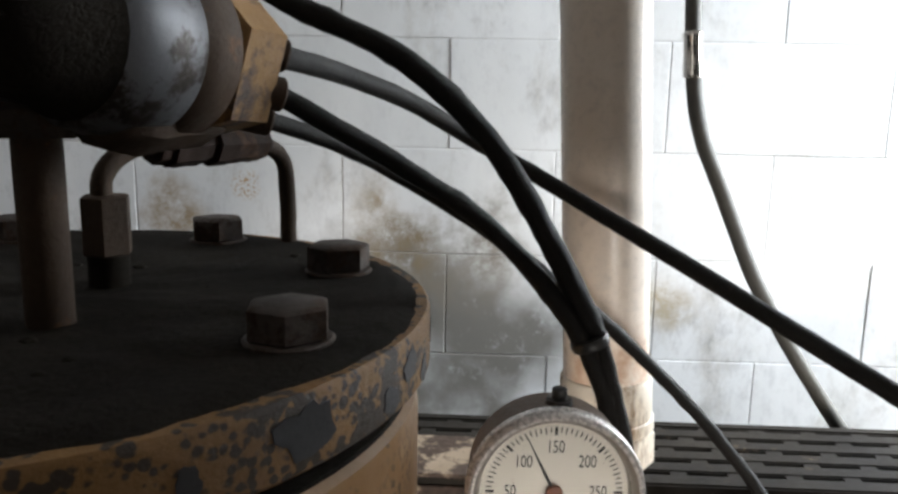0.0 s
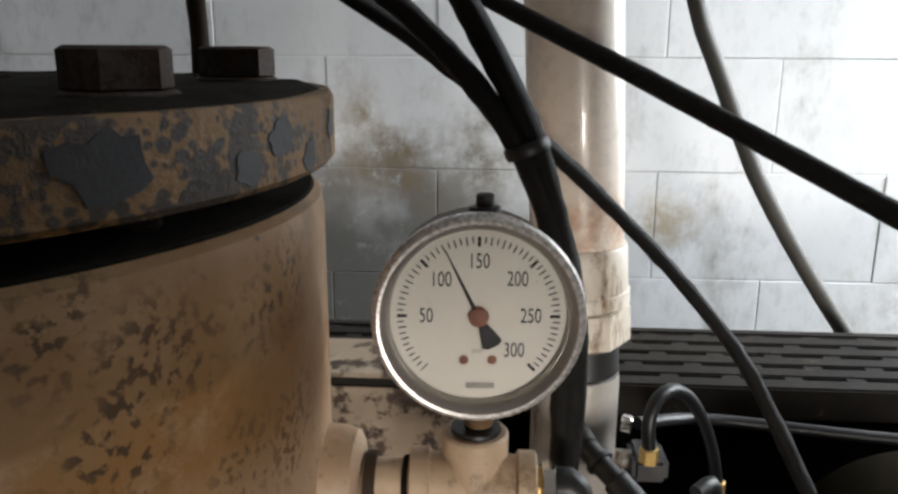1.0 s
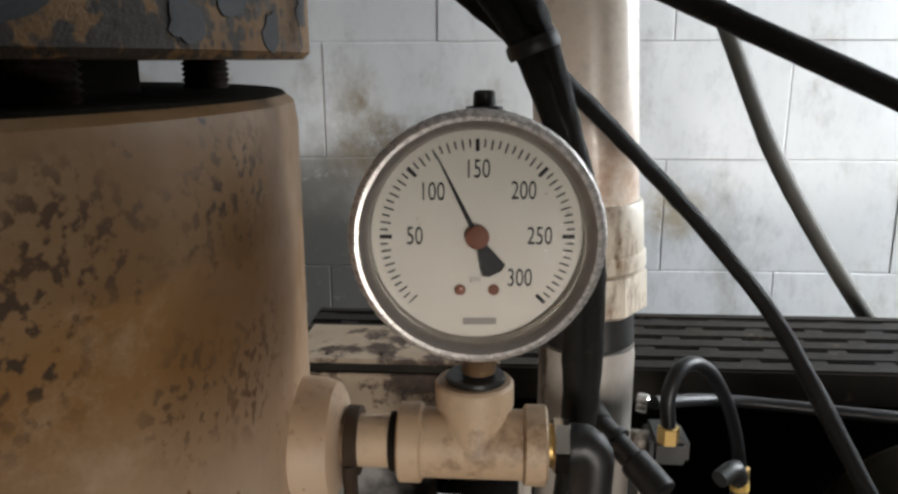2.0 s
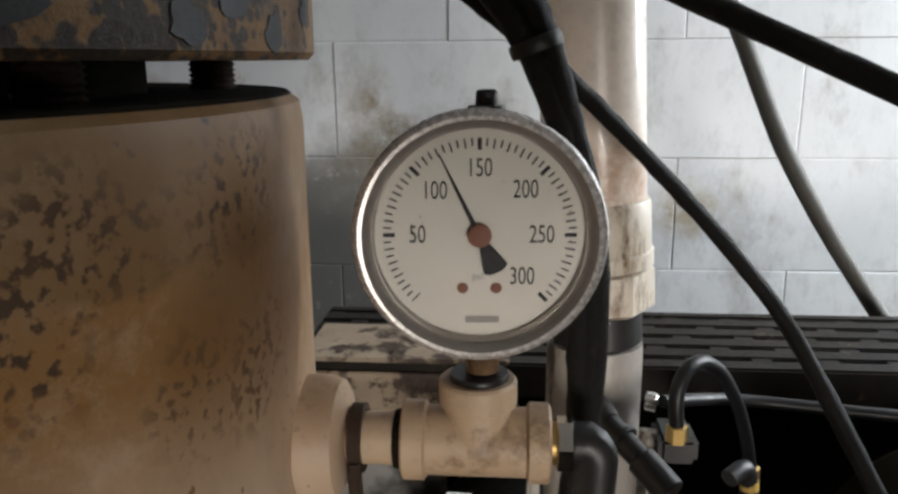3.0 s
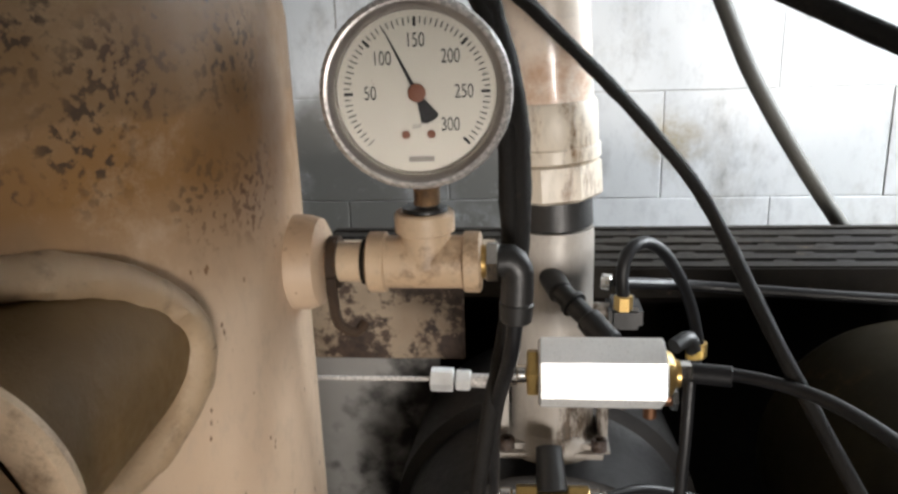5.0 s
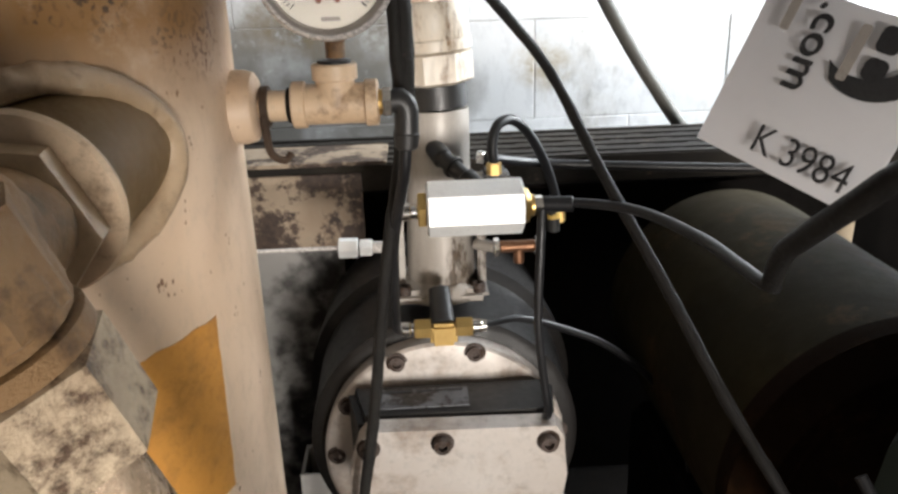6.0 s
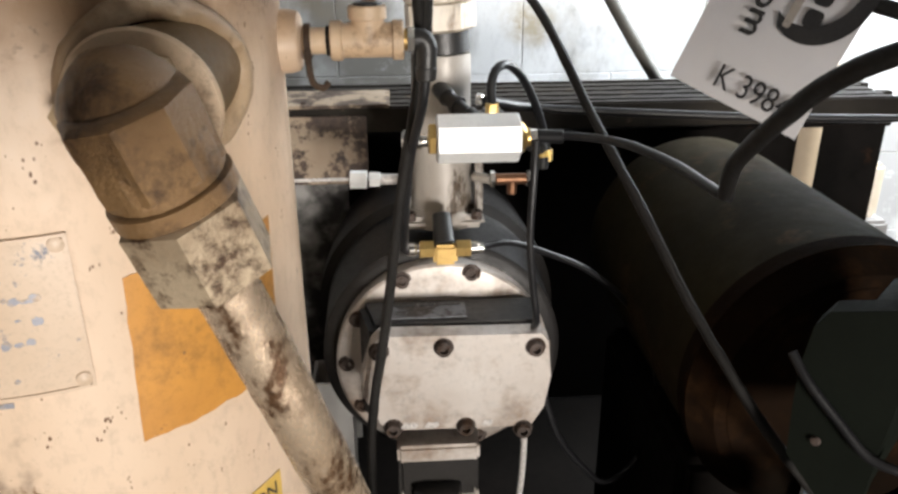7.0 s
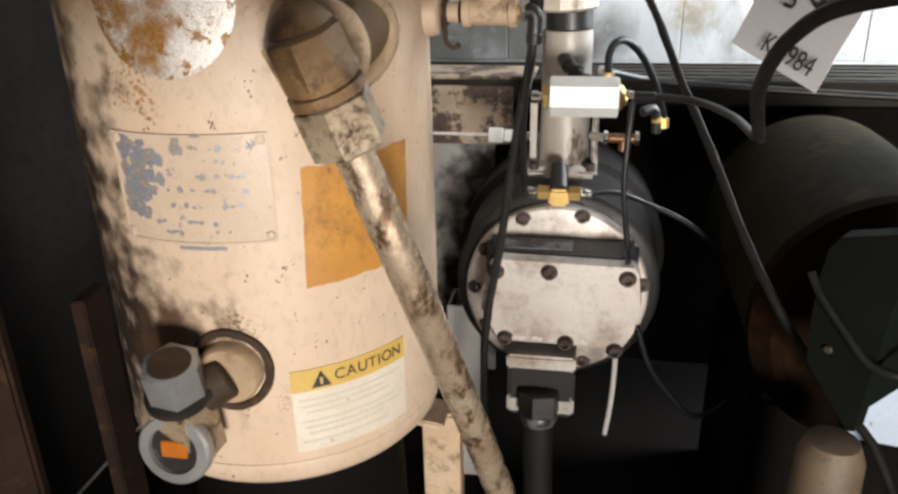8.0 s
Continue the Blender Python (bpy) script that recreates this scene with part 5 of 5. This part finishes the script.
# ---------- motor ----------
MX, MZ = 0.400, 0.722
motor = thing("electric_motor", (MX, 0.45, 0.36), "dark olive electric motor drum, dirty and oil-stained", "motor")
part("drum", lathe([(0.0, 0.085), (0.012, 0.108), (0.030, 0.117), (0.06, 0.118), (0.345, 0.118), (0.350, 0.110)], (MX, 0.640, MZ), (0, -1, 0), 72), MOTOR, motor)
part("end_ring", lathe([(0, 0.117), (0.002, 0.1215), (0.020, 0.1215), (0.022, 0.119), (0.040, 0.106), (0.046, 0.05)], (MX, 0.300, MZ), (0, -1, 0), 72), MOTORRING, motor, "rusty front end ring")
part("end_cap", lathe([(0, 0.100), (0.004, 0.096), (0.006, 0.0)], (MX, 0.262, MZ), (0, -1, 0), 48), MOTORRING, motor)
part("foot", box((MX, 0.45, 0.49), (0.20, 0.26, 0.26), bevel=0.01), CABINET, motor)
tbx = thing("terminal_box", (0.40, 0.21, 0.62), "dark green terminal box with a cable across its face", "electrical box")
lid_pts = [(0.0, 0.8213), (0.0037, 0.8494), (0.0109, 0.8612), (0.0596, 0.8793), (0.064, 0.872), (0.0548, 0.8254), (0.0460, 0.7205), (0.0407, 0.7193), (0.002, 0.7584), (0.0, 0.7959)]
box_pts = [(0.006, 0.822), (0.016, 0.850), (0.052, 0.864), (0.048, 0.824), (0.040, 0.735), (0.012, 0.764), (0.006, 0.797)]
LM = plane_frame((0.294, 0.160, 0.0), (0.679, -0.734, 0), (0, 0, 1))
part("box_body", on_frame(extruded(box_pts, 0.083, bevel=0.006), LM @ Matrix.Translation((0.004, 0, -0.094))), MOTORBOX, tbx)
part("box_lid", on_frame(extruded(lid_pts, 0.012, bevel=0.003), LM @ Matrix.Translation((0, 0, -0.012))), MOTORBOX, tbx)
part("lid_screw", lathe([(0, 0.0030), (0.002, 0.0028), (0.0025, 0)], (0.3055, 0.1472, 0.7734), (-0.734, -0.679, 0), 14), BOLT, tbx)
part("cable", sweep([(0.2900, 0.164, 0.826), (0.2955, 0.1535, 0.8136), (0.3106, 0.1376, 0.7934), (0.3243, 0.1228, 0.7778), (0.3389, 0.1115, 0.7760), (0.36, 0.110, 0.776)], 0.003, 10), TUBE, tbx)
# Pale strip added in place of the bright background past the box.
solo("light_panel", on_frame(extruded([(0.366, 0.634), (0.416, 0.628), (0.389, 0.772), (0.371, 0.771)], 0.004), Matrix.Translation((0, 0.245, 0)) @ Matrix.Rotation(radians(90), 4, "X")), BLUEWHITE, "pale blue-white strip standing in for the brightness beyond the terminal box", "sheet")
solo("tan_bollard", lathe([(0, 0.026), (0.20, 0.027), (0.30, 0.026), (0.316, 0.020), (0.322, 0.0)], (0.330, 0.172, 0.362), (0, 0, 1), 36), TANSTAIN, "tan painted round post stub below the terminal box", "post")
solo("tan_pipe", rod((0.640, 0.845, 0.0), (0.640, 0.845, 0.90), 0.04, seg=36), TAN, "tan painted upright pipe behind the motor", "pipe")
solo("white_block", box((0.78, 0.93, 0.665), (0.09, 0.07, 0.09), bevel=0.006), LABEL, "white soiled block behind the motor", "block")
solo("block_stand", box((0.78, 0.93, 0.31), (0.12, 0.10, 0.62), bevel=0.006), PLASTER, "plain stand under the white block", "stand")

# ---------- tag ----------
BL, BR, TL = V((0.2316, 0.2580, 0.9740)), V((0.2770, 0.1790, 0.9520)), V((0.2540, 0.2720, 1.0560))
e1 = (BR - BL).normalized()
wdt = (BR - BL).length
e2 = (TL - BL) - e1 * (TL - BL).dot(e1)
hgt = e2.length
TM = plane_frame(BL, e1, e2)
tag = thing("paper_tag", TL, "white paper tag with black print hanging from the hose", "tag")
bm = bmesh.new()
nx, ny = 10, 12
g = [[bm.verts.new((wdt * i / nx, hgt * j / ny, 0.0025 * math.sin(3 * j / ny) * math.sin(2.2 * i / nx))) for j in range(ny + 1)] for i in range(nx + 1)]
for i in range(nx):
    for j in range(ny):
        bm.faces.new((g[i][j], g[i + 1][j], g[i + 1][j + 1], g[i][j + 1]))
res = bmesh.ops.extrude_face_region(bm, geom=bm.faces[:])
bmesh.ops.translate(bm, verts=[v for v in res["geom"] if isinstance(v, bmesh.types.BMVert)], vec=(0, 0, -0.0004))
sheet = part("sheet", on_frame(bm, TM), TAG, tag)
TF = TM @ Matrix.Translation((0, 0, 0.0030))
text_mesh("K 3984", 0.0196, TF @ Matrix.Translation((wdt * 0.615, 0.0125, 0)) @ Matrix.Diagonal((0.92, 1, 1, 1)), INK, "print", sheet, 0.0001)
for dx in (-0.0004, 0.0, 0.0004):
    text_mesh(".com", 0.0215, TF @ Matrix.Translation((0.0370 + dx, 0.0600 + dx, dx * 0.1)) @ Matrix.Rotation(radians(-90), 4, "Z"), INK, "print", sheet, 0.0001)
for x, y, w, h, ink in ((0.0560, 0.0640, 0.0052, 0.026, GREYINK), (0.0685, 0.0600, 0.0110, 0.010, INK), (0.0685, 0.0735, 0.0110, 0.012, INK), (0.0180, 0.0720, 0.0050, 0.017, GREYINK)):
    part("print_bar", on_frame(slab(w, h, 0.0002, w * 0.3), TF @ Matrix.Translation((x, y, 0))), ink, sheet)
arc = []
for i in range(19):
    a = radians(-120 + 130 * i / 18)
    arc.append((0.030 * math.cos(a), 0.030 * math.sin(a)))
for i in range(19):
    a = radians(10 - 130 * i / 18)
    arc.append((-0.0055 + 0.0265 * math.cos(a), 0.0050 + 0.0265 * math.sin(a)))
crescent = bmesh.new()
lo = [crescent.verts.new((x, y, 0.0)) for x, y in arc]
hi = [crescent.verts.new((x, y, 0.0002)) for x, y in arc]
n = len(arc)
for i in range(18):
    j = n - 1 - i
    crescent.faces.new((hi[i], hi[i + 1], hi[j - 1], hi[j]) if i + 1 != j - 1 else (hi[i], hi[i + 1], hi[j]))
    crescent.faces.new((lo[i], lo[i + 1], hi[i + 1], hi[i]))
    crescent.faces.new((lo[j], lo[j - 1], hi[j - 1], hi[j]))
part("print_crescent", on_frame(crescent, TF @ Matrix.Translation((0.0660, 0.0760, 0))), INK, sheet)
part("tag_loop", sweep([TL + e1 * 0.035 - e2.normalized() * 0.006, TL + e1 * 0.03 + V((0, 0, 0.008)), TL + e1 * 0.02 + V((0.004, 0.004, 0.012))], 0.0008, 6), TUBE, tag)

# ---------- blocks of the rear wall ----------
meshes = []
for k in range(4):
    b = bmesh.new()
    bmesh.ops.create_cube(b, size=1, matrix=Matrix.Diagonal((BLOCK - 0.0012, 0.012, COURSE - 0.0012, 1)))
    bmesh.ops.bevel(b, geom=b.edges[:], offset=0.0012, segments=1, affect="EDGES")
    for v in b.verts:
        v.co += V((0.0007 * random.uniform(-1, 1), 0.0004 * random.uniform(-1, 1), 0.0012 * random.uniform(-1, 1)))
    me = bpy.data.meshes.new("block")
    b.to_mesh(me)
    b.free()
    me.materials.append(WALL)
    meshes.append(me)
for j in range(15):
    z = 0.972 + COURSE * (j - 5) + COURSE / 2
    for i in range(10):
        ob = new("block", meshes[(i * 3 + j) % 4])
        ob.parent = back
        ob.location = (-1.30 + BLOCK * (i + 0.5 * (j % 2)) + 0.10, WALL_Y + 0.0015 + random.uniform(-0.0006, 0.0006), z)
